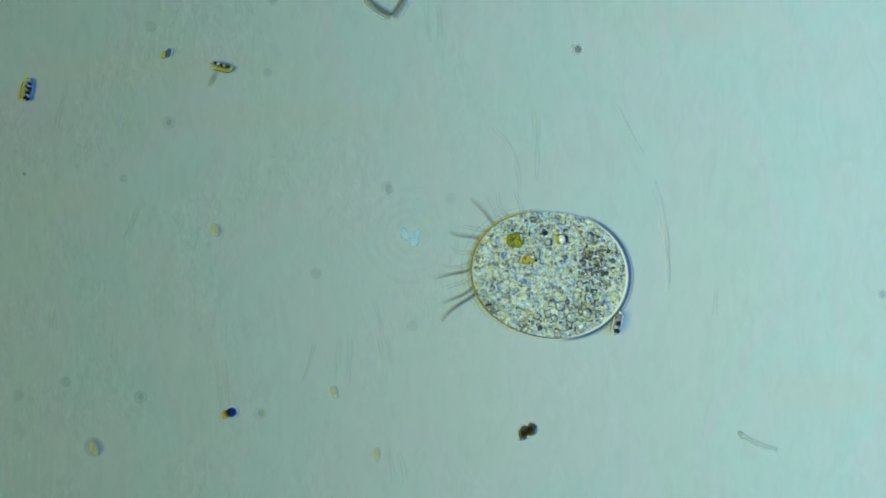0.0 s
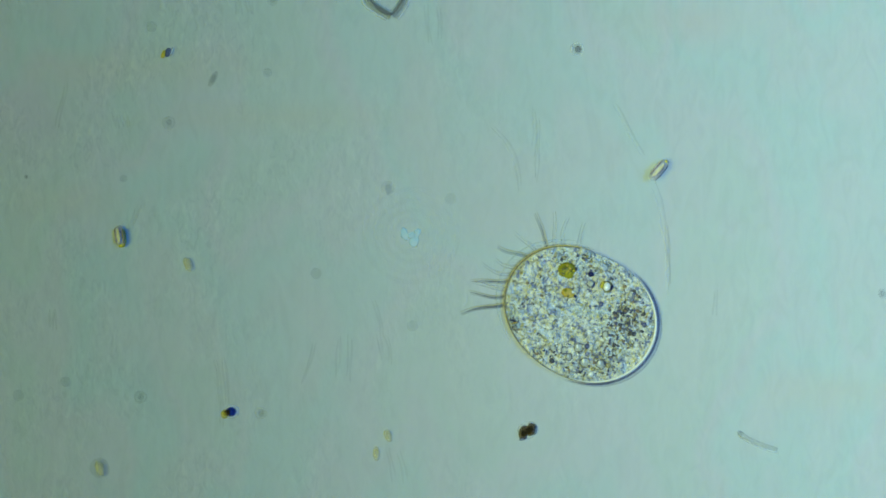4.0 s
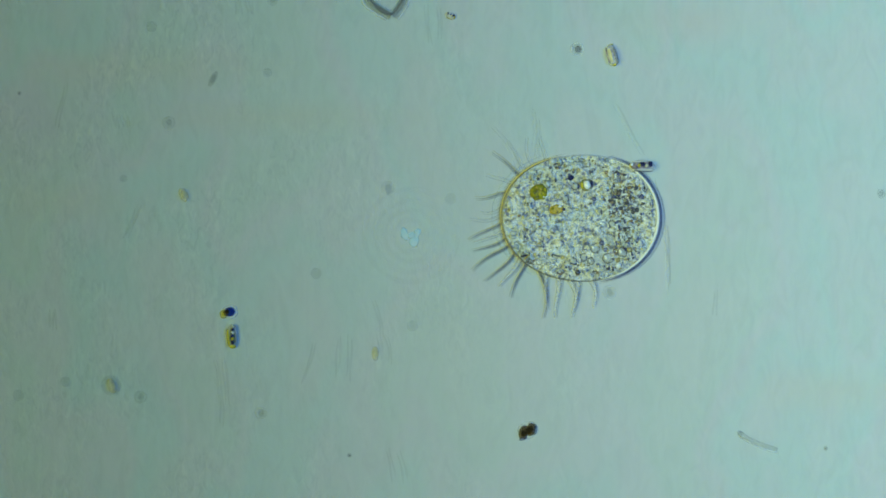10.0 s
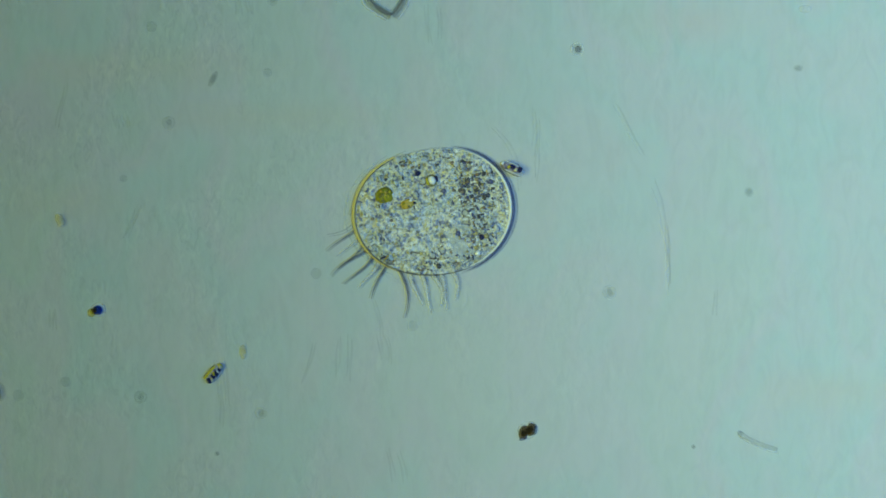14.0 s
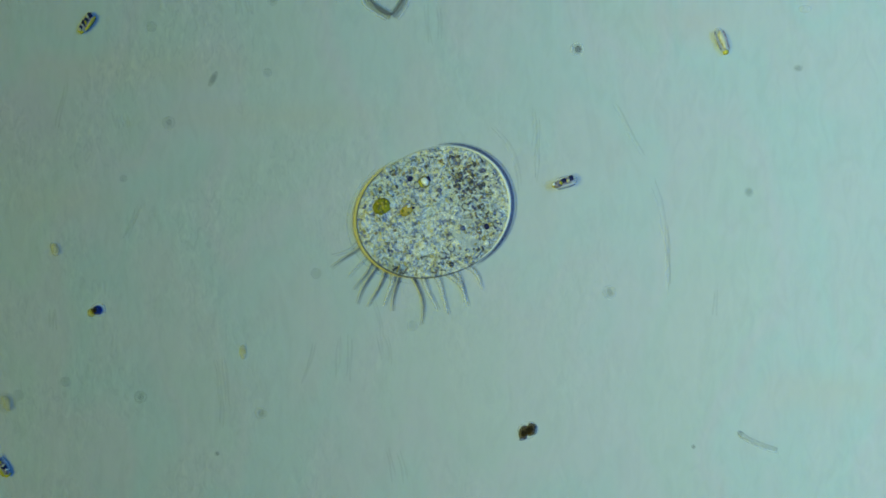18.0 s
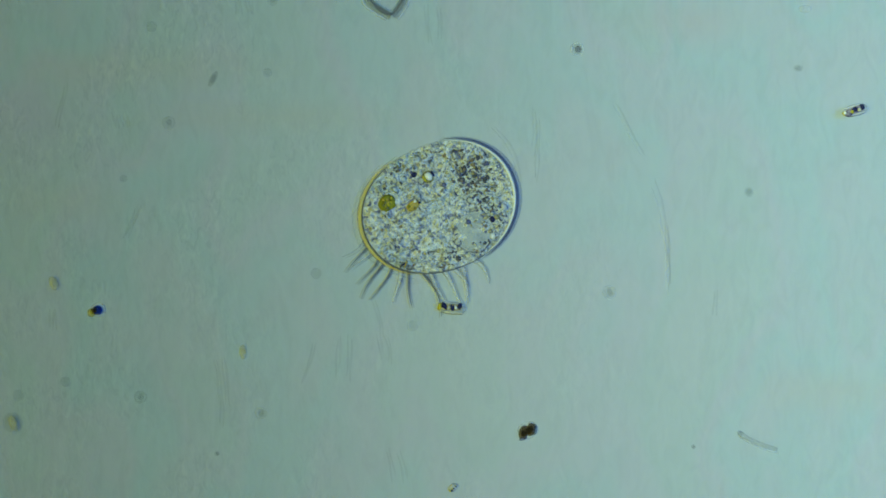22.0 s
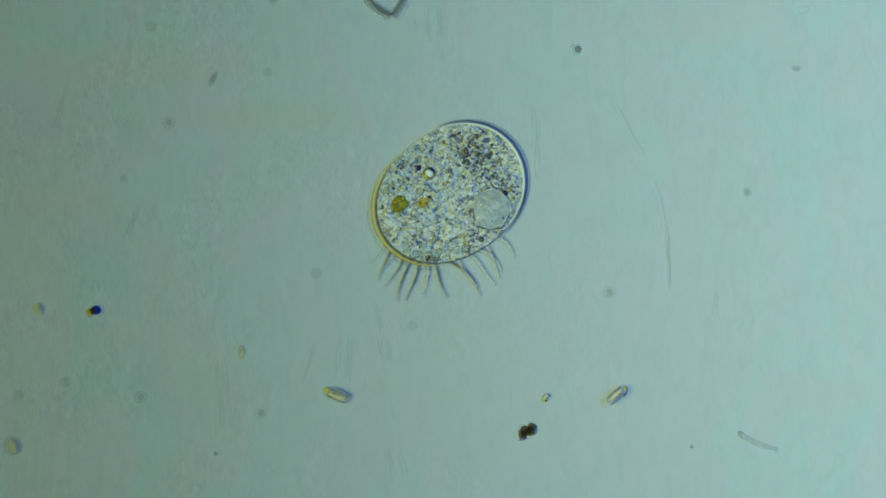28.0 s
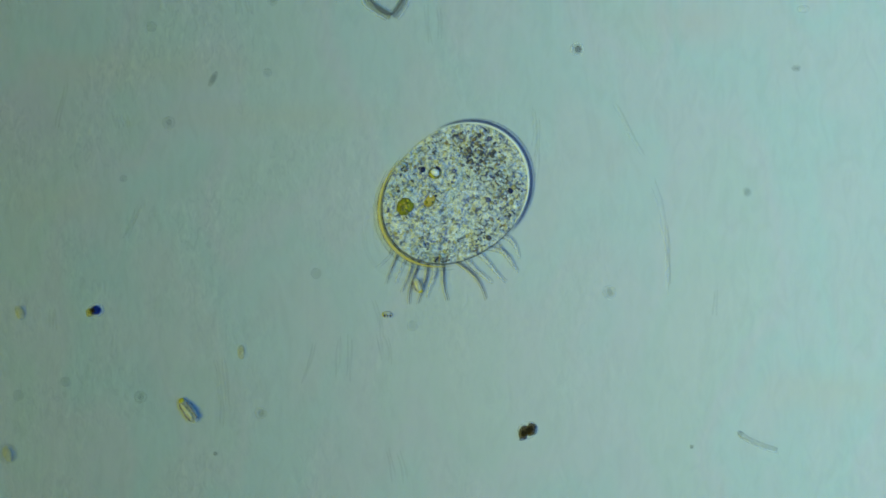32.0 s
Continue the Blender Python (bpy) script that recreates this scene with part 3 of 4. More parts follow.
# ---- swimming algae and drifting matter ----
def alga(label, length, width, seed, coat=None, side=None, stripe=None, end=-1, dark=1.0, gold=1.0):
    """A small rod-shaped cell about its own axis: dark and bright bodies on its face, a pale back, a golden end; its
    golden and pale flanks and blue rim are painted light fringes.
    """
    rng = random.Random(seed)
    ob = thing("alga", label, "alga", "small algae swimming in the water")
    h = width * 0.62
    length, width = length * 0.92, width * 0.90
    part("skin", rod(length * 1.06, width * 1.12, h * 0.8, 2.6, 0.1, seed + 9), ALGA_SKIN, ob, label="clear pale skin")
    part("cell_body", rod(length * 0.92, width * 0.86, h, 2.4, 0.16, seed), coat or OLIVE, ob)
    part("yellow_fringe", rod(length * 0.80, width * 0.34 * gold, h * 0.7, 2.2, 0.3, seed + 3), side or GOLD, ob, (-length * 0.06, width * 0.42, 0), label="golden colour fringe")
    part("yellow_end", blob(length * 0.11 * gold, width * 0.34 * gold, h * 0.34, 0.3, seed + 2, 2), GOLD, ob, (end * length * 0.46, width * 0.06, 0), label="golden end")
    n = 3 + seed % 2
    for i in range(n):
        x = (i - (n - 1) / 2) * length * 0.9 / n + length * rng.uniform(-0.03, 0.03)
        part("dark_body", blob(length * rng.uniform(0.06, 0.11) * dark, width * rng.uniform(0.16, 0.32) * dark, h * 0.22, 0.9, seed * 3 + i, 2, 1.6), INK if rng.random() < 0.5 else stripe or DUSK, ob,
             (x, width * rng.uniform(-0.14, 0.14), h * 0.42), (0, 0, rng.uniform(-50, 50)), "dark rounded body")
        part("bright_grain", blob(length * rng.uniform(0.04, 0.075), width * rng.uniform(0.12, 0.24), h * 0.16, 0.6, seed + i, 2, 2.0), (BRIGHT, CREAM, GOLD)[(i + seed) % 3], ob,
             (x + length * 0.45 / n, width * rng.uniform(-0.16, 0.16), h * 0.52), (0, 0, rng.uniform(-40, 40)), "bright grain")
    part("pale_side", rod(length * 0.70, width * 0.20, h * 0.5, 2.2, 0.4, seed + 5), PALE, ob, (length * 0.08, -width * 0.42, 0))
    part("pale_back", rod(length * 0.78, width * 0.40, h * 0.34, 2.3, 0.2, seed + 6), PALE, ob, (0, -width * 0.06, -h * 0.40), label="pale back")
    part("golden_streak", rod(length * 0.66, width * 0.34, h * 0.2, 2.1, 0.4, seed + 7), STREAK, ob, (0, width * 0.06, -h * 0.54), label="pale golden streak")
    part("blue_edge_fringe", rod(length * 0.78, width * 0.22, h * 0.3, 2.2, 0.3, seed + 11), SPECK_BLUE, ob, (-length * 0.04, width * 0.48, -h * 0.30), label="soft dark blue colour fringe")
    part("dark_edge", rod(length * 0.76, width * 0.15, h * 0.3, 2.2, 0.5, seed + 13), DUSK, ob, (length * 0.02, -width * 0.33, -h * 0.34), label="thin dark grainy edge")
    return ob


def hazy_blob(name, label, category, size, seed, core=True, group=""):
    """An out-of-focus particle: soft nested layers round a yellow core."""
    ob = thing(name, label, category, group)
    if core:
        part("halo", ring(size * 0.74, size * 0.24, 0.5, 0.12, seed, 32), SPECK, ob, (0, 0, 0.1), label="soft grey halo")
    part("core", blob(size * 0.46, size * 0.74, size * 0.30, 0.25, seed), HAZE_GOLD, ob, (size * 0.10, 0, size * 0.32), (0, 0, 15))
    part("core", blob(size * 0.26, size * 0.50, size * 0.24, 0.25, seed + 4), HAZE_GOLD, ob, (size * 0.12, 0, size * 0.34), (0, 0, 15))
    return ob


def faint_blob(name, label, category, a, b, seed, material, group="", z=1.2, at=(0, 0, 0), rz=0):
    ob = thing(name, label, category, group, at, rz)
    for i, k in enumerate((1.0, 0.62)):
        part("layer", blob(a * k, b * k, z * k * 0.8, 0.15, seed + i, 2), material, ob, (0, 0, z))
    return ob


ALGA_N = alga("small yellow-edged rod-shaped alga with dark grains", 15, 7.0, 1, DUSK, end=1)
ALGA_K = alga("slim olive rod-shaped alga with a golden colour fringe", 15, 6.4, 2)
ALGA_I = alga("dark-grained golden rod-shaped alga", 14, 7.4, 3, DUSK)
ALGA_J = alga("lilac-grey rod-shaped alga with dark bodies and a golden end", 16.5, 6.8, 4, DUSK, PALE, end=1, dark=1.35, gold=0.65)
ALGA_L = alga("oval golden alga with bright grains", 14.5, 7.4, 5, LILAC, CREAM, gold=0.6)
ALGA_T = alga("plump cream alga with dark bodies and bright grains", 17.5, 7.6, 6, HONEY, CREAM, end=1)
ALGA_Q = alga("slim pale rod-shaped alga", 15.5, 6.8, 7, LILAC)
ALGA_M = alga("tiny round alga with a white grain", 6.2, 4.2, 8, PALE, CREAM, INK)
ALGA_Y = alga("small pale oval alga", 10, 6.0, 9, CREAM, CREAM, HONEY)
HAZY_B = hazy_blob("drifting_particle", "blurred round grey particle with a yellow core", "particle", 6.4, 3, True, "drifting particles")
HAZY_C = hazy_blob("drifting_particle", "blurred pale yellow particle", "particle", 6.0, 6, False, "drifting particles")
HAZY_D = hazy_blob("drifting_particle", "faint pale yellow particle", "particle", 5.2, 9, False, "drifting particles")


def dark_bead():
    ob = thing("debris_grain", "dark blue bead with a yellow colour fringe stuck to the slide", "debris", "debris on the slide")
    # pale rims and golden parts paint the lens's colour fringe round the bead
    part("pale_rim", blob(5.2, 4.4, 0.3, 0.25, 3), EDGE_PALE, ob, (1.0, 0.5, 0.3), (0, 0, 30), label="faint painted pale halo")
    part("pale_rim", blob(1.1, 3.2, 0.4, 0.3, 8, 2), EDGE_PALE, ob, (4.4, 1.2, 0.5), (0, 0, 15), label="pale side")
    for k, q in enumerate((1.0, 0.66)):
        part("yellow_fringe", blob(3.0 * q, 2.5 * q, 1.0, 0.25, 2 + k), BEAD_FRINGE, ob, (-2.6 + 0.5 * k, -0.9 + 0.3 * k, 1.0 + 0.3 * k), (0, 0, 40), label="soft golden colour fringe")
    part("amber_edge", blob(1.5, 2.0, 0.9, 0.3, 6, 2), RUST, ob, (-1.5, -0.3, 1.9), (0, 0, 20), label="amber brown edge")
    for k, q in enumerate((1.0, 0.72)):
        part("bead", blob(3.1 * q, 3.0 * q, 1.5, 0.15, 1 + k), BEAD, ob, (0.9, 0.4, 1.8 + 0.4 * k), label="dark blue core")
    part("dark_spot", blob(1.2, 1.5, 0.7, 0.3, 9, 2), SOOT, ob, (-0.3, 0.3, 3.2), label="black middle")
    return ob


def fringed_speck():
    ob = thing("debris_grain", "blurred blue speck with yellow and white colour fringes", "debris", "debris on the slide")
    # yellow and white parts paint the light's colour fringe beside the speck
    part("yellow_fringe", blob(1.5, 2.6, 1.0, 0.2, 2, 2), GOLD_SOFT, ob, (-2.6, -0.8, 1.0), (0, 0, -20), label="golden colour fringe")
    part("middle", blob(1.9, 3.0, 1.2, 0.2, 3, 2), SPECK_BLUE, ob, (0, 0.3, 1.3), (0, 0, -20), label="blue middle")
    part("white_fringe", blob(0.9, 2.8, 0.9, 0.2, 4, 2), EDGE_PALE, ob, (2.4, 0.9, 1.0), (0, 0, -20), label="white colour fringe")
    return ob


DEBRIS = [
    (dark_bead(), -132.2, -101.7),
    (faint_blob("debris_grain", "faint yellow speck on the slide", "debris", 2.4, 4.6, 3, HAZE_GOLD, "debris on the slide"), -41.0, -127.3),
    (fringed_speck(), -170.4, 121.3),
    (faint_blob("debris_grain", "faint grey speck on the slide", "debris", 2.8, 3.2, 6, SPECK, "debris on the slide"), 272.8, -28.0),
    (faint_blob("debris_grain", "faint pale speck on the slide", "debris", 4.0, 2.6, 8, HAZE_PALE, "debris on the slide"), 307.5, 85.5),
    (faint_blob("debris_grain", "faint grey speck on the slide", "debris", 3.2, 2.2, 9, SPECK, "debris on the slide"), 303.3, 48.7),
    (faint_blob("debris_grain", "tiny grey speck on the slide", "debris", 1.6, 1.6, 10, HAZE_DARK, "debris on the slide"), -57.1, -190.4),
    (faint_blob("debris_grain", "tiny grey speck on the slide", "debris", 1.4, 1.6, 11, HAZE_DARK, "debris on the slide"), 238.4, -186.2),
]
STUCK_ROD = alga("dark olive rod-shaped alga stuck to the slide", 16, 6.0, 12)
TINY = faint_blob("drifting_speck", "tiny dark speck drifting in the water", "particle", 1.3, 1.5, 14, HAZE_DARK, "drifting particles")
DEBRIS.append((STUCK_ROD, -292.4, -204.7))


# ---- dirt that stays put ----
def round_speck(x, y, r, k, strength):
    ob = thing("dust_speck", "dark blue-grey round dust speck with a white ring" if strength > 2 else "round grey out-of-focus dust speck on the glass",
               "dust speck", "dust on the glass", (x, y, 0.05))
    for i, q in enumerate((1.0, 0.66)[:strength]):
        part("disc", blob(r * q, r * 1.1 * q, 0.4 * q, 0.16, k + i, 2), (HAZE_INK if i else HAZE_DARK) if strength > 2 else SPECK, ob, (0.15 * r * i, 0, 0.4))
    part("pale_ring", ring(r * 1.25, r * 0.22, 0.3, 0.10, k, 28), HAZE_PALE if strength > 2 else HAIRLINE_PALE, ob)
    if strength > 2:
        part("pale_side", blob(r * 0.3, r * 0.9, 0.5, 0.1, k, 2), EDGE_PALE, ob, (-r * 1.2, 0, 0.5))


for k, (x, y, r, s) in enumerate([
        (83.4, 124.1, 3.0, 3), (103.1, -27.0, 3.0, 2), (-170.4, 78.5, 2.9, 2), (-34.4, 38.2, 3.1, 2), (4.6, 31.2, 2.5, 1), (-113.2, -101.7, 2.7, 2),
        (-187.9, -91.9, 2.8, 2), (-18.9, -47.7, 2.4, 1), (-180.9, 138.1, 2.3, 1), (-109.0, 109.7, 2.0, 1),
        (-78.9, -15.1, 2.3, 1), (-234.5, -82.4, 2.2, 1), (-198.4, 43.8, 1.6, 1), (-263.6, -90.8, 2.4, 1), (-105.9, 154.3, 2.2, 2)]):
    round_speck(x, y, r, k, s)

faint_blob("dust_fibre", "short blurred grey fibre on the glass", "dust fibre", 5.4, 2.2, 4, HAZE_DARK, "dust on the glass", 0.8, (-142.7, 105.5, 0), 62)


def dirt_pair():
    ob = thing("dirt_grain", "pair of joined black-brown dirt grains on the glass", "dirt", "dust on the glass", (52.2, -112.9, 0))
    # the pale layer paints a halo of light round the dirt
    part("pale_edge", blob(6.8, 5.6, 0.3, 0.2, 12), HAZE_PALE, ob, (0.3, 0.3, 0.3), (0, 0, 20), label="faint painted pale halo")
    for k, (x, y) in enumerate(((-2.2, -0.8), (2.2, 0.9))):
        g = part("grain", blob(2.9, 4.2, 1.4, 0.25, 2 + 3 * k, 3, 1.4), RUST, ob, (x, y, 1.5), (0, 0, -12), label="translucent brown grain")
        part("core", blob(1.9, 2.9, 1.2, 0.35, 4 + k, 2, 1.6), SOOT, g, (0.3 - 0.6 * k, -0.2, 0.6), label="black core")
    part("bridge", blob(1.6, 1.9, 1.0, 0.3, 9, 2), SOOT, ob, (0.1, 0, 2.0))
    # the blue parts paint the light's colour fringe on the dirt
    part("blue_edge_fringe", blob(1.0, 3.2, 0.8, 0.2, 6, 2), INDIGO, ob, (5.2, 0.6, 1.0), (0, 0, -12), label="blue colour fringe")
    part("blue_edge_fringe", blob(2.6, 0.9, 0.8, 0.2, 7, 2), INDIGO, ob, (-2.6, -5.0, 1.0), (0, 0, 10), label="blue colour fringe")


dirt_pair()


def hair():
    ob = thing("dust_fibre", "long blurred grey fibre with a kink", "dust fibre", "dust on the glass", (196.0, -119.2, 0))
    line = [(-12.5 + 24 * i / 18, 5.2 - 10.2 * (i / 18) ** 0.9 - 1.0 * math.sin(i / 18 * 3.1), 0.9) for i in range(19)]
    for k in (1.9, 1.4):
        part("strand", tube(line, [k * (0.95 + 0.12 * math.sin(i)) * (1 - 0.2 * i / 18) for i in range(19)]), HAIR, ob)
    part("blunt_end", blob(2.1, 1.7, 0.8, 0.25, 3, 2), SPECK, ob, (-11.6, 4.8, 0.9), (0, 0, -25), label="darker blunt end")
    part("pale_edge", tube([(x + 0.6, y - 2.4, 0.6) for x, y, z in line], [0.6] * 19), HAZE_PALE, ob)


hair()


def glass_chip():
    """A heart-shaped clear flake whose lower tip shows."""
    ob = thing("glass_flake", "clear pointed glass flake with dark edges and a white rim", "glass flake", "dust on the glass", (-34.7, 150.7, 0))
    steps = (-0.3, 0, .15, .3, .45, .6, .75, .9, 1)
    left = [(-11.6 + 14.0 * max(q, 0) ** 1.15, 3.9 - 10.2 * math.copysign(abs(q) ** 0.85, q), 1.5) for q in steps]
    right = [(10.0 - 6.4 * max(q, 0) ** 1.2, 3.9 - 10.2 * math.copysign(abs(q) ** 0.85, q), 1.5) for q in steps]
    n = len(steps)
    for line in (left, right):
        part("dark_edge", tube(line, [2.5] * n), EDGE, ob)
        part("dark_edge", tube([(x, y, z + 0.4) for x, y, z in line], [1.5] * n), EDGE, ob)
    part("white_rim", tube([(x - 3.2, y - 1.9, 0.7) for x, y, z in left], [0.9] * n), EDGE_PALE, ob)
    part("white_rim", tube([(x + 3.1, y - 1.7, 0.7) for x, y, z in right], [0.8] * n), EDGE_PALE, ob)
    part("blue_rim", tube([(x + 2.2, y + 1.4, 0.7) for x, y, z in left], [0.7] * n), HAZE_BLUE, ob)
    part("blue_rim", tube([(x - 2.0, y + 1.4, 0.7) for x, y, z in right], [0.7] * n), HAZE_BLUE, ob)
    bm = bmesh.new()
    f = bm.faces.new([bm.verts.new((x * U, y * U, 0.0006)) for x, y in ((-10.5, 30), (-11.5, 4.0), (-5, -3.4), (1.4, -6.0), (6, -3.4), (10.5, 4.0), (10, 30))])
    top = bmesh.ops.extrude_face_region(bm, geom=[f])
    bmesh.ops.translate(bm, vec=(0, 0, 0.0008), verts=[v for v in top["geom"] if isinstance(v, bmesh.types.BMVert)])
    bmesh.ops.recalc_face_normals(bm, faces=bm.faces[:])
    part("flake", bm, HAZE_PALE, ob)


glass_chip()


def blue_spot():
    """Pale blue smear within faint rings."""
    ob = thing("dust_smear", "pale blue smear with faint rings on the glass", "dust smear", "dust on the glass", (-20.3, 8.1, 0))
    for x, y, w, h, k in ((-3.6, 1.4, 2.4, 4.4, 1), (2.4, -3.0, 3.0, 3.8, 3), (4.4, 2.2, 2.0, 2.8, 5), (0.6, 0.4, 2.4, 2.0, 8)):
        part("smear", blob(w, h, 0.15, 0.35, k, 3, 1.6), HAZE_BLUE, ob, (x, y, 0.2 + 0.05 * k), (0, 0, 20 * math.sin(k)), label="pale blue smear")
    for i, r in enumerate((10, 16, 22, 29)):
        part("ring", ring(r, 1.5, 0.06, 0.03, i, 72), RIPPLE, ob, label="faint pale ring")


blue_spot()

# hairline scratches, mostly upright
def scratch(x, y, length, lean, bow, seed, label, strokes=2):
    rng = random.Random(seed)
    ob = thing("scratch", label, "scratch", "scratches on the glass", (x, y, 0))
    n = max(6, int(length / 2.5))
    for q in range(strokes):
        ln, off, up, ph = length * rng.uniform(0.75, 1.0), (q - strokes / 2) * 1.9 + rng.uniform(-0.3, 0.3), length * rng.uniform(-0.08, 0.08), rng.uniform(0, 6)
        pts = [(off + lean * (i / n - 0.5) + bow * (1 - (2 * i / n - 1) ** 2) + 0.35 * math.sin(ph + i * 0.6), up + ln * (i / n - 0.5), 0.26) for i in range(n + 1)]
        thick = [0.1 + 0.65 * math.sin(math.pi * i / n) ** 0.6 for i in range(n + 1)]
        part("dark_stroke" if q % 2 else "pale_stroke", tube(pts, thick, 5), HAIRLINE if q % 2 else HAIRLINE_PALE, ob)


# centre, length, lean to the side and bow, in micrometres
for k, row in enumerate([(40, 56, 42, -16, 5), (59, 60, 46, 1, 0.5), (136, 9, 69, -9, 3), (140, -2, 44, -1, 0.5), (-64, -67, 29, 1.5, 0), (-57.5, -67, 29, 1, 0),
                         (-38, -61, 17, -2.5, 0), (-33, -62, 19, -2.5, 0.8), (-31.5, -134, 24, -4, 0), (-24.5, -135, 23, -4, 0.4)]):
    scratch(*row, k, "long faint upright hairline scratch on the glass")
for k, row in enumerate([(-82, -69, 29, 7, 0), (-138, -88, 54, -4, 1), (-134, -80, 36, -3, 0), (116, 72, 35, -17, 0), (-8, 138, 27, -3, -1), (-1.5, 140, 23, -1, 0),
                         (57, 74, 30, 0.4, 0.5), (170, -34, 17, 1, 0), (-40, -44, 26, -5, 1.5), (-236, 90, 31, 6, 0)]):
    scratch(*row, 30 + k, "long faint upright hairline scratch on the glass")
for k, row in enumerate([(-126, 150, 10, -1, 0), (-119, 150, 10, -1, 0), (-201, 79, 10, -2, 0), (-196, 79, 9, -2, 0), (-192, 16, 22, 8, 0), (-241, -44, 14, 0, 0)]):
    scratch(*row, 60 + k, "short faint wavering hairline scratch on the glass", 3)


# ---- movement ----
def along(rows, z=0.0):
    """Rows of seconds, x, y, heading and, where given, height, in micrometres and degrees."""
    return [(r[0], pose(r[1] * U, r[2] * U, (r[4] if len(r) > 4 else z) * U, 0, 0, r[3] if len(r) > 3 else 0)) for r in rows]


def tumble(rows, rolls, z=2.4, lift=0.0):
    """The same for a swimmer that also rolls about its own length: rolls are seconds and degrees, 0 face up, 180 back up."""
    when, turn = zip(*rolls)
    out = []
    for r, q in zip(rows, rows[1:] + rows[-1:]):
        steps = max(1, math.ceil((abs(q[3] - r[3]) + abs(np.interp(q[0], when, turn) - np.interp(r[0], when, turn))) / 55))
        for i in range(steps):
            t, x, y, heading, high = (u + (v - u) * i / steps for u, v in zip((*r, z)[:5], (*q, z)[:5]))
            if not out or frame(t) > frame(out[-1][0]):
                out.append((t, pose(x * U, y * U, (high + lift) * U, float(np.interp(t, when, turn)), 0, heading)))
    return out


def motions():
    walk(CELL, along([(0, 65, -16.3, 0.4), (0.5, 68.5, -18.3, -5.4), (1, 66.3, -19.4, -7), (1.5, 67.8, -20.7, -7.3), (2, 75.6, -28.5, -9.3), (2.5, 81.7, -33.3, -14.8), (3, 83.5, -39.5, -21.2), (3.5, 83.6, -40.3, -21.1), (5.5, 85, -42.3, -15.9), (6, 83.5, -42.6, -12.3), (6.5, 92.4, -46.7, -11.2), (7, 91.1, -42.1, -9.3), (7.5, 86.4, 18.7, -7.6), (8, 86.6, 17.3, -8.3), (8.5, 84.9, 18.4, -7), (9, 87.9, 16.2, -2.5), (9.5, 86.4, 16.8, 2.1), (10, 84.3, 18.4, 7.6), (10.5, 82.5, 19.4, 12.8), (11, 107.9, 19.3, 14.6), (11.2, 107.8, 19.4, 13.4), (11.3, 48, 19.2, 12.4), (11.5, 22.2, 19.1, 12.8), (12, -4.2, 21.1, 14.3), (12.5, -5.3, 22, 16.1), (13, -5.3, 22.2, 16.9), (14, -6.6, 22.1, 16.2), (14.5, -4.1, 22.9, 17.4), (16.5, -5.2, 21.7, 22.3), (17, -4.8, 22.2, 26.5), (17.5, -6.2, 21.4, 28.4), (18.5, -5.9, 21.4, 29.5), (20.5, -6.1, 21.3, 30.6), (21, -1.7, 25, 31.5), (22, -2.8, 24.6, 31.3), (22.5, 1.4, 28.3, 30.8), (23, -0.9, 26.4, 31.1), (23.5, -3.1, 26.5, 32.3), (24, 4.1, 30.8, 34.4), (24.5, 6.0, 30.3, 37.7), (25, 6.2, 30.7, 41.9), (25.5, 5.2, 29.9, 45.7), (27.5, 1.6, 27.9, 46.7), (28, 4.6, 32.9, 44.7), (28.5, 5.6, 33, 42.9), (29, 6.5, 34.3, 42.5), (29.5, 8.6, 37.6, 42), (30, 8.1, 37.1, 43.7), (30.5, 7.6, 34.1, 45.1), (31, 11.1, 39.1, 43.9), (31.5, 10.8, 38.1, 44.5), (32, 7.9, 32.8, 47.4)]))
    walk(FOOD_1, along([(0, -20, 21.7, 0, 5.8), (1, -18.9, 21.5, 0, 5.8), (2, -18.5, 21.5, 0, 5.8), (3, -16.4, 24, 0, 5.8), (6, -17.9, 21.1, 0, 5.8), (7, -19.1, 21.7, 0, 5.8), (8, -19.4, 21.8, 0, 5.8), (9, -20.5, 21.3, 0, 5.8), (10, -22.5, 20, 0, 5.8), (12, -24.4, 19.2, 0, 5.8), (14, -25.5, 18.9, 0, 5.8), (17, -25.5, 19.5, 0, 5.8), (20, -25, 20.3, 0, 5.8), (23, -25.3, 19.4, 0, 5.8), (25.5, -27.2, 18.3, 0, 5.8), (28, -25.9, 18.4, 0, 5.8), (30, -26, 18.6, 0, 5.8), (32, -26.1, 18.7, 0, 5.8)]))
    walk(FOOD_2, along([(0, -12, 9.9, 0, 6.1), (1, -11, 9.5, 0, 6.1), (2, -11, 9.2, 0, 6.1), (3, -10.7, 10.7, 0, 6.1), (6, -11, 9.5, 0, 6.1), (7, -12.2, 9.8, 0, 6.1), (8, -11.1, 8.9, 0, 6.1), (9, -11.4, 9.4, 0, 6.1), (10, -13.3, 7.9, 0, 6.1), (12, -13.5, 10.3, 0, 6.1), (14, -13.1, 9.8, 0, 6.1), (17, -13.5, 10, 0, 6.1), (20, -12.3, 10.3, 0, 6.1), (23, -12.4, 9.7, 0, 6.1), (25.5, -16, 8.4, 0, 6.1), (28, -14.1, 9.1, 0, 6.1), (30, -14.1, 8.7, 0, 6.1), (32, -12.9, 9.8, 0, 6.1)]))
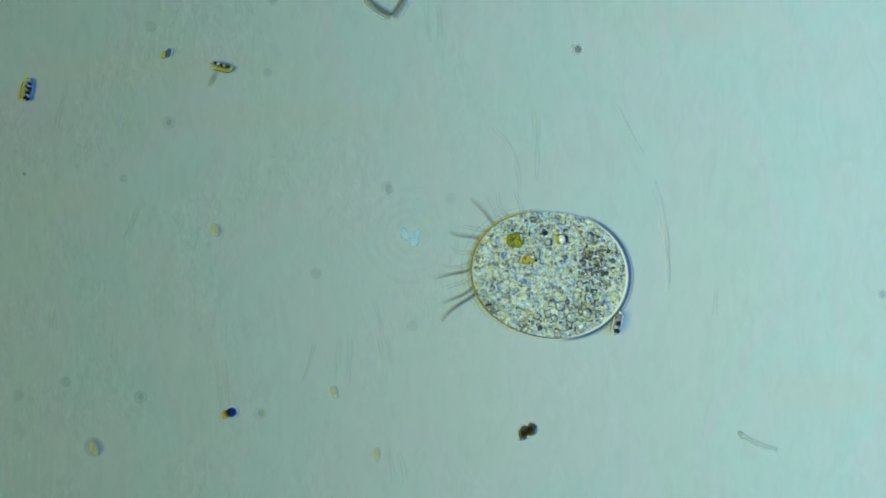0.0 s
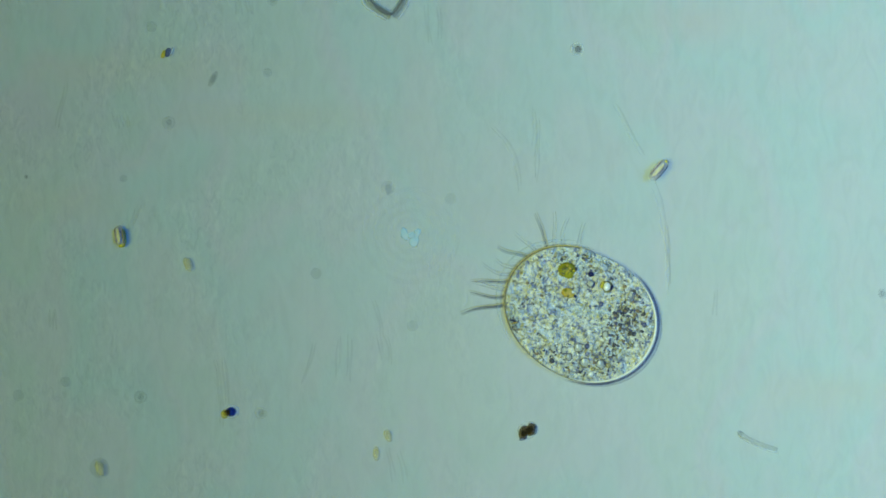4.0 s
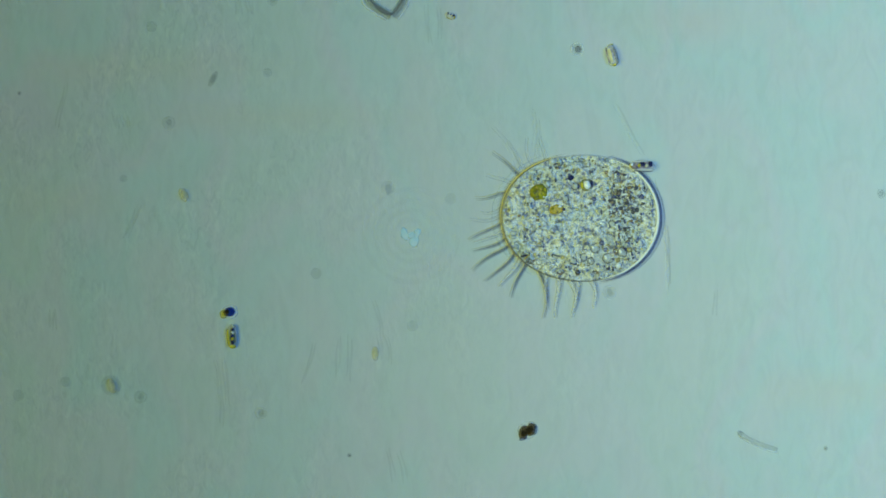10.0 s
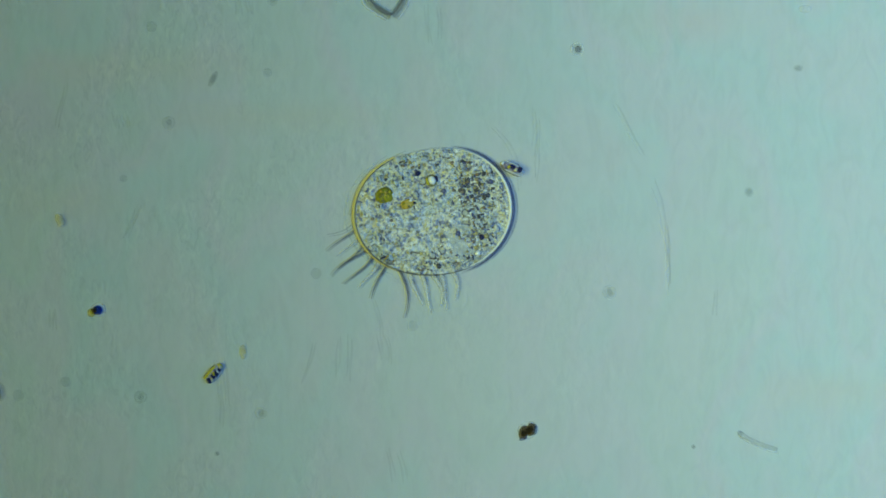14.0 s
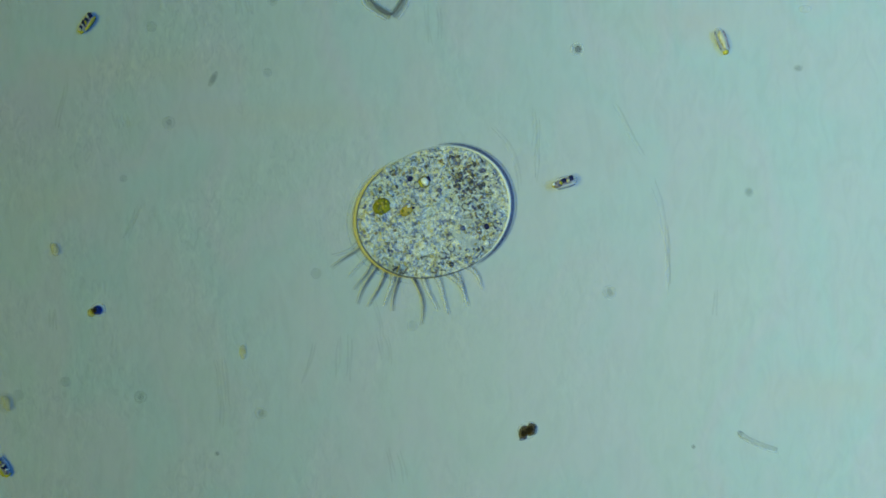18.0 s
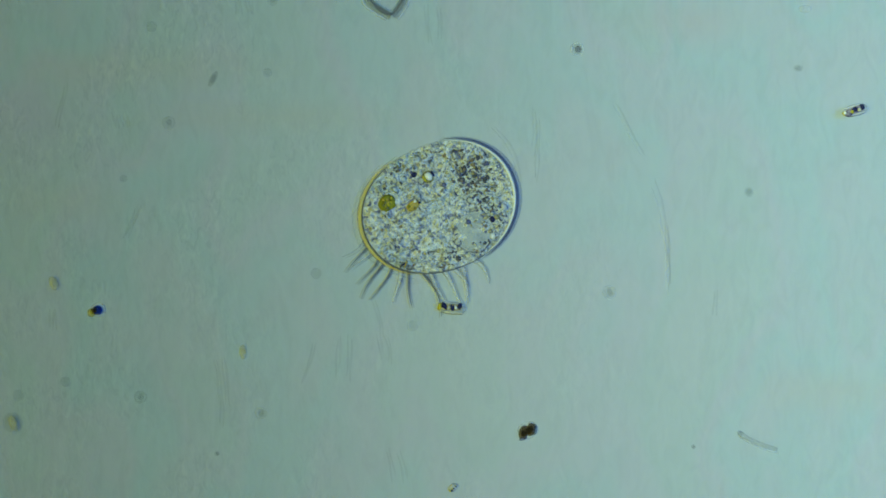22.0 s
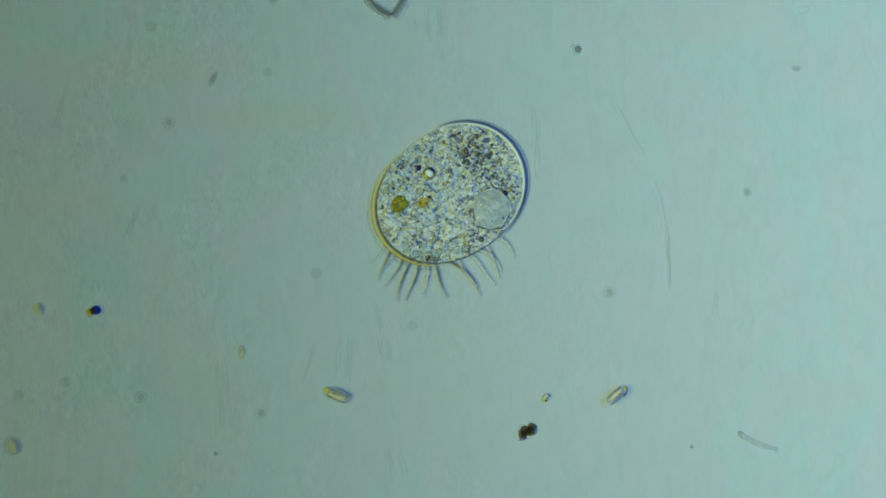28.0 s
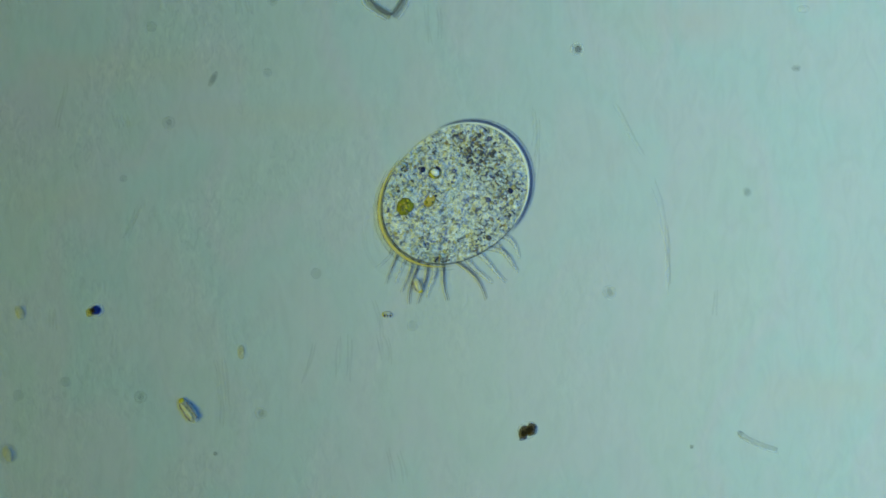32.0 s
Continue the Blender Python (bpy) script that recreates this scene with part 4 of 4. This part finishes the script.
    walk(SHINE, along([(0, 8.4, 22.1, 0, 5.9), (1, 9.1, 21.7, 0, 5.9), (2, 9.1, 21.7, 0, 5.9), (3, 10, 22.3, 0, 5.9), (6, 9.2, 22.1, 0, 5.9), (7, 9.7, 21.5, 0, 5.9), (8, 9.8, 21.2, 0, 5.9), (9, 9.5, 22.1, 0, 5.9), (10, 7.2, 20.3, 0, 5.9), (12, 5.4, 19.3, 0, 5.9), (14, 5.3, 19.4, 0, 5.9), (17, 5.1, 19.8, 0, 5.9), (20, 5.4, 20.4, 0, 5.9), (23, 4.5, 20.1, 0, 5.9), (25.5, 1.9, 19.1, 0, 5.9), (28, 0.2, 18.9, 0, 5.9), (30, 0.8, 18.8, 0, 5.9), (32, 1.9, 19, 0, 5.9)]))
    # the contractile vacuole swells up under the skin, and empties at the end
    walk(VACUOLE, along([(0, 11, -23, 35, 2.0), (8, 11, -23, 35, 2.2), (10.5, 11, -23, 35, 4.2), (20, 11.5, -23.5, 35, 4.5), (27, 12.2, -23.5, 35, 5.8),
                         (31.4, 12.2, -23.5, 35, 5.8), (32, 12.2, -23.5, 35, 2.8)]))

    # the painted golden fringe comes out from under the body as the cell turns
    for ob in (FRINGE_1, FRINGE_2):
        walk(ob, along([(0, 1.4, -0.3, 0, -0.8), (10, 1.2, -0.2, 0, -0.6), (12, 0.5, -0.1, 0, -0.2), (18, 0.2, 0, 0, 0), (23.5, -0.4, 0, 0, 0), (24, 0.2, 0, 0, 0), (24.6, 1.3, 0, 0, -0.8), (25.6, 1.2, 0, 0, -0.7), (27.2, -0.5, 0.1, 0, 0), (28.5, -0.8, 0.1, 0, 0), (32, -0.9, 0.1, 0, 0)]))

    # the large vesicles sink from the upper side as the vacuole swells
    for ob, x, y in VESICLES:
        walk(ob, along([(0, x, y, 0, 6.2), (10.5, x, y, 0, 6.0), (15, x - 1, y, 0, 4.0), (32, x - 1, y, 0, 3.6)]))

    # the slide is pushed along under the lens: all that sticks to it goes with it
    shift = [(0, 0, 0), (5.5, -0.3, 0.4), (6, 0.7, -0.3), (6.5, 5.6, -2.4), (7, 6.7, 0.7), (7.2, 7.4, 14.4), (7.5, 4.6, 61), (7.8, 0.4, 62.7), (8, -1.4, 62.7), (10, -1, 62.4), (10.5, 0, 62), (10.8, 20.3, 62), (11, 25.9, 61.7), (11.2, 25.9, 61.7), (11.3, -32.6, 63.1), (11.5, -57.4, 63.1), (11.6, -66.2, 63.4), (11.8, -80.2, 63.4), (12, -83, 63.4), (22.5, -83, 63.4), (23, -83.7, 63.4), (23.5, -86.2, 63.4), (24, -82.3, 63.4), (24.5, -79.9, 63.4), (25, -79.1, 63.4), (25.5, -80.9, 63.4), (27.5, -84.1, 63.4), (32, -84.1, 63.4)]
    for ob, x, y in DEBRIS:
        spin = 80 if ob == STUCK_ROD else 0
        walk(ob, along([(t, x + dx, y + dy, spin) for t, dx, dy in shift], 1.4 if spin else 0.0))

    walk(HAZY_B, along([(0, -216.7, -123.2, 0), (1, -216.7, -126, 0), (2, -215.7, -130.9, 0), (3, -214.3, -134.1, 0), (5.5, -212.5, -137.2, 0), (6, -211.1, -136.2, 0), (6.5, -203.7, -140.4, 0), (7, -201.6, -137.9, 0), (7.2, -201.3, -125.7, 0), (7.5, -203.4, -78.4, 0), (8, -208.3, -81.6, 0), (9, -207.2, -84.7, 0), (10, -206.2, -84.7, 0), (10.5, -203.4, -84.7, 0), (11, -175.4, -85.8, 0), (11.2, -175, -85.8, 0), (11.3, -233.2, -87.2, 0), (11.5, -257, -87.9, 0), (12, -278, -88.2, 0), (14.5, -277.3, -88.9, 0), (16.5, -275.5, -92.8, 0), (17.5, -273.1, -94.5, 0), (18.5, -270.3, -97.7, 0), (19, -270.3, -100.5, 0), (20, -266.8, -101.5, 0), (21, -268.2, -107.5, 0), (22, -267.1, -107.8, 0), (23, -269.9, -112, 0), (24, -270.3, -114.5, 0), (25, -264, -113.8, 0), (27.5, -264, -121.5, 0), (28, -267.1, -122.5, 0), (29, -269.6, -124.3, 0), (30, -271, -125.7, 0), (31, -270.3, -127.4, 0), (32, -270.3, -127.1, 0)]))
    walk(HAZY_C, along([(0, -141.4, 11.9, 0), (1, -144.6, 10.5, 0), (2, -153.3, 3.5, 0), (3, -156.1, -1.4, 0), (3.5, -157.5, -5.6, 0), (5.5, -159.3, -13.7, 0), (6, -157.9, -13.7, 0), (6.5, -155.1, -16.8, 0), (7, -152.3, -14.7, 0), (7.2, -151.9, -3.2, 0), (7.5, -152.6, 41.3, 0), (8, -161.4, 38.5, 0), (9, -161.7, 36.1, 0), (10, -161.4, 33.6, 0), (10.5, -160.3, 31.9, 0), (11, -133, 29.1, 0), (11.2, -133, 29.1, 0), (11.3, -191.5, 29.8, 0), (11.5, -215.7, 28.7, 0), (12, -240.2, 27, 0), (13, -239.5, 22.1, 0), (14, -238.1, 17.9, 0), (14.5, -239.1, 16.5, 0), (16.5, -243.3, 8.1, 0), (17, -242.3, 7, 0), (18, -241.2, 0, 0), (19, -242.3, -6.3, 0), (20, -238.1, -15.1, 0), (21, -243.7, -16.8, 0), (22, -241.9, -21, 0), (23, -245.8, -22.8, 0), (24, -248.6, -23.5, 0), (25, -243, -27, 0), (25.5, -245.1, -30.1, 0), (27.5, -247.2, -37.1, 0), (28, -251.7, -37.1, 0), (29, -255.6, -36.8, 0), (30, -258, -37.1, 0), (31, -264, -37.8, 0), (32, -262.9, -39.2, 0)]))
    walk(HAZY_D, along([(0, -67.9, -88.9, 0), (0.5, -66.9, -93.8, 0), (1, -65.5, -97.7, 0), (1.5, -61.6, -101.9, 0), (2, -55.7, -108.2, 0), (2.5, -48.7, -112.7, 0), (3, -46.6, -114.8, 0), (3.5, -42.4, -115.9, 0), (5.5, -12.6, -115.9, 0), (6, -9.5, -115.2, 0), (6.5, 2.1, -136.2, 0), (7, 5.6, -165.9, 0), (8, 5.6, -171.2, 0), (32, 5.6, -171.2, 0)]))
    walk(TINY, along([(0, -259.8, 46.6, 0), (3, -259.4, 46.9, 0), (5.5, -257.3, 38.9, 0), (6, -257, 37.8, 0), (7, -249.3, 36.8, 0), (7.5, -251.4, 96.6, 0), (9, -261.2, 96.6, 0), (10, -262.9, 96.6, 0), (10.5, -261.9, 96.6, 0), (11, -236, 96.3, 0), (11.2, -235.3, 96.3, 0), (11.3, -292, 96.3, 0), (12, -302.5, 96.3, 0), (32, -302.5, 96.3, 0)]))
    walk(ALGA_N, tumble([(0, -257.7, 98.4, 80), (0.2, -262.6, 114.1, 85), (0.5, -267.5, 133, 70), (0.9, -275.2, 156.1, 60), (1.2, -281.5, 168.4, 60), (5, -204.4, 175.4, 60), (6.12, -186.9, 173.65, 82.5), (7.25, -169.4, 171.9, 105), (8.38, -151.9, 170.15, 127.5), (9.5, -134.4, 168.4, 150), (10.6, -109.9, 152.3, 150), (10.8, -87.9, 140.4, 145), (11, -76.3, 126, 142), (11.2, -69.7, 115.9, 140), (11.3, -121.1, 108.9, 135), (11.4, -125.7, 101.2, 130), (11.7, -152.6, 81.2, 120), (12, -143.5, 60.9, 105), (12.5, -138.6, 22.8, 95), (13, -133.4, -21, 90), (13.5, -132, -54.3, 65), (14, -142.1, -77.4, 50), (14.5, -150.2, -92.8, 40), (15.3, -197.4, -111.7, -5), (16, -278, -41.7, -55), (16.4, -288.5, 31.9, -80), (16.8, -269.2, 78.1, -120), (17.2, -251, 99.1, -130), (17.6, -238.4, 116.2, -130), (18, -220.9, 140.4, -125), (18.4, -207.9, 168.4, -120), (19.17, -200.9, 170.15, -67.5), (19.95, -193.9, 171.9, -15), (20.73, -186.9, 173.65, 37.5), (21.5, -179.9, 175.4, 90), (22.3, -173.6, 154.4, 125), (22.5, -175.7, 146.3, 125), (23, -192.5, 113.1, 120), (23.5, -204.8, 83, 110), (24, -205.1, 62.3, 90), (24.5, -213.6, 38.5, 90), (25, -230, 10.2, 85), (25.5, -251.7, -15.4, 135), (26.3, -288.5, -55.7, 140), (32, -295.5, -55.7, 140)],
                        [(0, 20), (10.8, 20), (11.3, 150), (13.6, 160), (13.9, 20), (18.4, 20), (22.3, 0), (23.3, 0), (23.8, 160), (32, 170)]))
    walk(ALGA_K, tumble([(0, -137.2, 113.4, 168), (0.2, -153.7, 117.3, 165), (0.5, -182.7, 125.3, 155), (0.8, -207.9, 135.1, 150), (1, -225.1, 145.6, 150), (1.2, -241.2, 153, 150), (1.5, -267.5, 168.4, 150), (4, -169.4, 175.4, 200), (4.55, -147.97, 172.32, 257.5), (5.1, -126.55, 169.25, 315), (5.65, -105.12, 166.18, 372.5), (6.2, -83.7, 163.1, 430), (6.5, -92.4, 141.1, 430), (6.8, -103.6, 122.5, 435), (7.1, -111, 105.7, 440), (7.3, -111, 116.2, 440), (7.5, -105, 123.9, 470), (7.7, -103.6, 112, 475), (8, -102.2, 95.9, 475), (8.5, -94.9, 58.5, 460), (9, -111.3, 19.3, 420), (9.3, -120.8, -1.4, 425), (9.6, -127.1, -21.7, 440), (10, -130.6, -53.9, 455), (10.5, -116.2, -88.9, 470), (10.8, -94.9, -109.9, 460), (11, -92.4, -122.2, 445), (11.2, -91.7, -136.9, 430), (11.3, -165.9, -143.2, 400), (11.5, -192.2, -153.7, 395), (11.8, -232.5, -171.2, 395), (16.85, -232.5, -171.2, 440), (21.9, -232.5, -171.2, 485), (26.95, -232.5, -171.2, 530), (32, -232.5, -171.2, 575)],
                        [(0, 20), (1.5, 20), (6.2, 30), (7.2, 10), (7.6, 150), (8.7, 165), (8.95, 30), (10.1, 10), (10.4, 150), (32, 150)]))
    walk(ALGA_I, tumble([(0, -92.4, -178.2, 120), (0.4, -94.2, -157.2, 115), (0.6, -97.3, -146.7, 110), (1, -104.7, -122.5, 105), (1.3, -106.8, -105.4, 110), (1.6, -115.5, -86.5, 120), (2, -130.2, -75.6, 145), (2.5, -149.5, -68.3, 135), (3, -176.1, -52.5, 125), (3.5, -193.9, -23.8, 100), (4.5, -207.9, 38.9, 105), (5.5, -235.3, 95.9, 175), (5.8, -259.8, 98.4, 170), (6, -272.7, 94.9, 155), (6.3, -292, 93.1, 155), (8, -299, 93.1, 155), (12, -299, -181.7, 190), (15, -199.2, -178.2, 210), (16.3, -195.7, -155.4, 200), (16.6, -200.2, -153.7, 180), (17, -220.2, -157.2, 175), (17.3, -240.5, -154.4, 165), (17.6, -257.7, -148.1, 145), (18, -272.7, -134.8, 125), (18.4, -292, -116.9, 125), (32, -299, -90.7, 125)],
                        [(0, 20), (1.7, 0), (2.4, 30), (2.8, 160), (3.5, 170), (4.5, 120), (5.3, 10), (16, 20), (32, 30)]))
    walk(ALGA_J, tumble([(0, 107.8, -45.8, 75, 3.5), (0.2, 112.3, -37.1, 70, 3.5), (0.4, 115.8, -28, 65, 3.5), (0.6, 117.9, -17.5, 60, 3.5), (0.8, 124.2, -8.7, 60, 3.5), (1, 131.6, -4.5, 50, 3.5), (1.3, 137.2, 3.8, 60, 3.5), (1.6, 139.3, 9.1, 75, 3), (2, 144.6, 27.3, 80, 3), (2.5, 154, 39.9, 50, 3), (3, 139, 34.7, -10, 3), (3.5, 132.7, 52.5, 60, 3), (5.5, 135.8, 29.4, -10, 3), (5.8, 128.5, 29.4, -10, 3), (6, 123.2, 30.1, -60, 3), (6.2, 120, 18.5, -100, 3.5), (6.5, 124.2, 7, -105, 3.5), (6.8, 129.5, -3.5, -140, 3.5), (7.1, 129.2, -4.5, -150, 7), (7.3, 123.9, 20.6, -155, 7), (7.5, 117.6, 45, -160, 7), (7.7, 110.3, 46.1, -170, 7), (8, 119.7, 45.4, -200, 7), (8.3, 128.4, 35.7, -215, 3.5), (8.6, 141.4, 30.8, -214, 3.5), (9, 140.3, 32.9, -212, 3.5), (9.3, 124.9, 46.2, -200, 3.5), (9.6, 121.4, 50.4, -185, 3.5), (10, 123.2, 51.4, -182, 3.5), (10.5, 122.1, 52.5, -182, 3.5), (11, 147.3, 51.4, -183, 3.5), (11.2, 148, 51.1, -185, 3.5), (11.3, 93.1, 52.8, -186, 3.5), (11.5, 66.5, 53.2, -188, 3.5), (12, 40.6, 53.2, -190, 3.5), (12.5, 42.7, 51.1, -195, 3.5), (13, 41.3, 52.5, -198, 3.5), (14, 42.7, 50, -205, 3.5), (14.5, 39.9, 53.5, -195, 3.5), (16.5, 39.9, 54.2, -195, 3.5), (17, 44.8, 51.1, -205, 3.5), (17.3, 44.8, 50, -203, 3.5), (17.6, 52.5, 42.3, -170, 3.5), (18, 74.9, 41.3, -163, 3.5), (18.5, 106.8, 48.7, -145, 3), (19, 129.9, 61.6, -135, 3), (19.5, 151.6, 80.9, -120, 3), (20, 176.4, 93.8, -160, 3), (20.5, 200.9, 90.7, -205, 3), (21, 223.7, 82.6, -190, 3), (21.5, 247.2, 86.5, -160, 3), (22, 254.5, 85.8, -165, 3), (22.5, 250.3, 60.9, -240, 3), (23, 267.1, 69.7, -265, 3), (23.5, 261.2, 78.1, -200, 3), (23.8, 275.2, 82.6, -190, 3), (24.2, 292.7, 84.4, -190, 3), (24.75, 292.7, 45.88, -145, 3), (25.3, 292.7, 7.35, -100, 3), (25.85, 292.7, -31.18, -55, 3), (26.4, 292.7, -69.7, -10, 3), (27, 198.1, -92.4, 0, 3), (27.5, 129.2, -93.8, 40, 3), (28, 107.1, -90.7, 40, 3), (28.5, 88.9, -106.1, 60, 3), (29, 69.3, -122.2, 20, 3), (29.5, 51.5, -129.5, 15, 3), (30, 14, -141.1, 0, 3), (30.4, -11.9, -150.2, 15, 3), (30.8, -39.9, -167.7, 15, 3), (31.1, -46.02, -168.57, 60, 3), (31.4, -52.15, -169.45, 105, 3), (31.7, -58.28, -170.32, 150, 3), (32, -64.4, -171.2, 195, 3)],
                        [(0, 0), (0.5, 20), (0.9, 150), (1.5, 180), (6.1, 170), (6.45, 30), (7, 20), (17.5, 0), (18.1, 20), (18.5, 150), (19.5, 165), (19.9, 25), (21, 0), (23, 0), (27.2, 20), (27.6, 30), (27.9, 150), (29.6, 160), (29.95, 25), (32, 25)], lift=3.4))
    walk(ALGA_L, tumble([(0, -29.4, -181.7, 60), (5.5, -15.4, -171.2, 60), (6, -7.7, -152.3, 60), (6.2, 13, -138.3, 65), (6.5, 28, -119.4, 70), (6.8, 25.9, -81.2, 110), (7, 21.7, -36.4, 105), (7.1, 23.1, -23.8, 100), (7.3, 28, 18.6, 45), (7.5, 35.4, 48.3, 50), (7.7, 34.3, 56.7, 90), (8, 40.6, 78.1, 120), (8.3, 54.6, 96.6, 105), (8.5, 66.9, 111.3, 95), (9, 87.9, 136.2, 82), (9.3, 91.4, 136.9, 85), (9.5, 92.1, 135.1, 100), (10, 104.7, 120.1, 105), (10.5, 109.9, 98.7, 100), (10.8, 133.4, 84.4, 85), (11, 142.8, 66.9, 60), (11.2, 144.2, 60.6, 50), (11.3, 91.4, 58.5, 45), (11.5, 51.1, 58.1, 35), (12, 6, 55.7, 10), (12.5, -2.1, 70.7, -20), (13, 2.8, 102.2, -60), (13.5, -2.8, 138.3, -35), (13.7, -6.3, 150.5, -35), (14, -11.9, 168.4, -35), (32, -11.9, 175.4, -35)],
                        [(0, 150), (8.6, 160), (8.9, 25), (9.5, 30), (9.9, 150), (11.3, 150), (11.9, 30), (12.6, 10), (13, 150), (13.5, 160), (32, 160)]))
    walk(ALGA_T, tumble([(0, 145.6, 175.4, 120), (4.25, 145.6, 175.4, 165), (8.5, 145.6, 175.4, 210), (12.75, 145.6, 175.4, 255), (17, 145.6, 175.4, 300), (17.5, 156.8, 150.9, 300), (18, 172.9, 129.2, 290), (18.5, 181, 106.4, 275), (19, 180.6, 73.2, 255), (19.5, 167.7, 40.3, 255), (20, 149.5, 10.9, 245), (20.5, 128.1, -15.4, 230), (21, 76.3, -30.8, 190), (21.5, 45.2, -40.6, 195), (22, 5.6, -36.4, 175), (22.3, -27.7, -27.7, 180), (22.5, -18.6, -11.9, 160), (23, -18.9, -8.4, 130), (23.5, -14.7, -3.2, 120), (24, -5.6, 1.1, 110), (24.5, -9.1, -35, 100), (25, 10.9, -52.2, 105), (25.5, 15.4, -49.4, 110), (26.5, -8.4, -59.2, 125), (27.5, -34, -69, 145), (28, -65.1, -90.7, 157), (28.5, -81.6, -85.8, 165), (29, -91.7, -91.7, 165), (29.5, -117.6, -86.1, 145), (30, -140, -68.3, 140), (30.5, -147, -57.8, 145), (31, -150.5, -69.7, 128), (31.5, -135.8, -94.5, 100), (32, -157.9, -100.5, 125)],
                        [(0, 170), (19.3, 165), (19.9, 20), (21, 0), (24, 20), (24.7, 150), (25.7, 150), (26.5, 20), (27.6, 20), (27.95, 150), (32, 160)]))
    walk(ALGA_Q, tumble([(0, -295.5, 175.4, 180), (12.2, -281.5, 161.4, 180), (12.6, -246.1, 153.3, 175), (13, -209.7, 151.6, 175), (13.4, -184.5, 153.3, 190), (13.8, -151.9, 164.9, 180), (14.1, -127.4, 159.6, 160), (14.3, -113.4, 151.6, 160), (14.5, -103.6, 149.1, 170), (15, -78.4, 168.4, 210), (15.25, -101.15, 171.03, 262.5), (15.5, -123.9, 173.65, 315), (15.75, -146.65, 176.28, 367.5), (16, -169.4, 178.9, 420), (17, -299, 182.4, 380), (17.3, -298.12, 153.53, 412.5), (17.6, -297.25, 124.65, 445), (17.9, -296.38, 95.78, 477.5), (18.2, -295.5, 66.9, 510), (18.8, -273.8, 38.9, 490), (19, -265, 24.9, 485), (19.5, -241.2, -4.9, 465), (20, -232.8, -45.5, 450), (20.5, -245.4, -90, 425), (21, -269.2, -129.2, 415), (21.2, -278, -143.2, 415), (21.6, -292, -157.2, 415), (24.2, -292.88, -158.07, 460), (26.8, -293.75, -158.95, 505), (29.4, -294.62, -159.82, 550), (32, -295.5, -160.7, 595)],
                        [(0, 30), (14.5, 30), (18.8, 150), (32, 150)]))
    walk(ALGA_M, along([(0, 40.6, -171.2, 180), (7.2, 33.6, -125.7, 180), (7.5, 22.4, -27, 210), (7.7, 10.9, 37.8, 210), (7.9, 33.6, 104.7, 220), (8.5, 25.2, 115.9, 180), (9, 27.7, 134.4, 160), (9.5, 17.2, 139, 160), (10, 4.6, 144.9, 160), (10.5, -5.3, 149.1, 160), (10.8, 5.6, 152.6, 160), (11, 11.9, 153.7, 160), (11.2, 14.4, 161.4, 160), (11.6, -46.9, 168.4, 160), (12.07, -110.8, 171.9, 210), (12.55, -174.7, 175.4, 260), (13.03, -238.6, 178.9, 310), (13.5, -302.5, 182.4, 360), (17, -302.5, -181.7, 360), (20, -22.4, -171.2, 380), (20.7, -3.2, -153, 390), (21, 3.2, -153, 400), (21.5, 4.9, -151.6, 400), (22, 6.3, -148.1, 410), (22.5, 18.2, -141.1, 420), (23, 18.9, -139, 420), (23.5, 18.9, -136.2, 410), (24, 36.1, -126.4, 410), (25, 36.8, -119, 420), (25.5, 35, -116.9, 420), (27.5, 39.6, -109.9, 420), (28, 64.4, -92.1, 420), (28.5, 70.7, -85.1, 400), (29, 72.8, -54.3, 390), (29.3, 67.2, -42.4, 370), (29.6, -21.4, -48.3, 380), (30, -37.8, -58.8, 400), (30.4, -46.6, -51.5, 360), (30.8, -57.9, -77.8, 340), (31, -57.2, -75.6, 335), (31.2, -57.5, -74.9, 335), (31.4, -58.2, -70.5, 340), (31.6, -55, -63, 345), (31.8, -48.9, -49.6, 355), (32, -34.4, -40.9, 360)], 1.4))
    walk(ALGA_Y, tumble([(0, -15.4, -174.7, 60), (29.5, -11.9, -167.7, 60), (30, -12.6, -133.4, 70), (30.4, -15.8, -103.3, 80), (30.8, -1.1, -96.6, 110), (31, -9.6, -87.5, 120), (31.2, -15.9, -78.5, 115), (31.4, -22.5, -73.1, 115), (31.6, -30, -64.8, 113), (31.8, -29.7, -43.8, 95), (32, -15.6, -22.4, 110)],
                        [(0, 150), (29.6, 20), (30.3, 20), (30.9, 150), (32, 150)]))

    # the cilia beat
    for i, (ob, root, deg, base) in enumerate(CILIA):
        rows = []
        for k in range(0, 161):
            t = k * 0.2
            # the hindmost cilia lie folded under the cell at first
            fold = 105 * (0.5 + 0.5 * math.cos(math.pi * min(max((t - 8.4) / 1.4, 0), 1))) if deg > 195 else 0
            # the foremost ones draw in once the cell has turned
            if deg < 162:
                fold = 95 * (0.5 - 0.5 * math.cos(math.pi * min(max((t - 10.8) / 1.6, 0), 1)))
            swing = fold + 7 * math.sin(t * 7.3 + i * 0.75 + 0.6 * math.sin(i * 2.9)) + 4 * math.sin(t * 2.9 + i * 1.9)
            rows.append((t, pose(*(c * U for c in root), 0, 0, deg + base + swing)))
        walk(ob, rows)


motions()
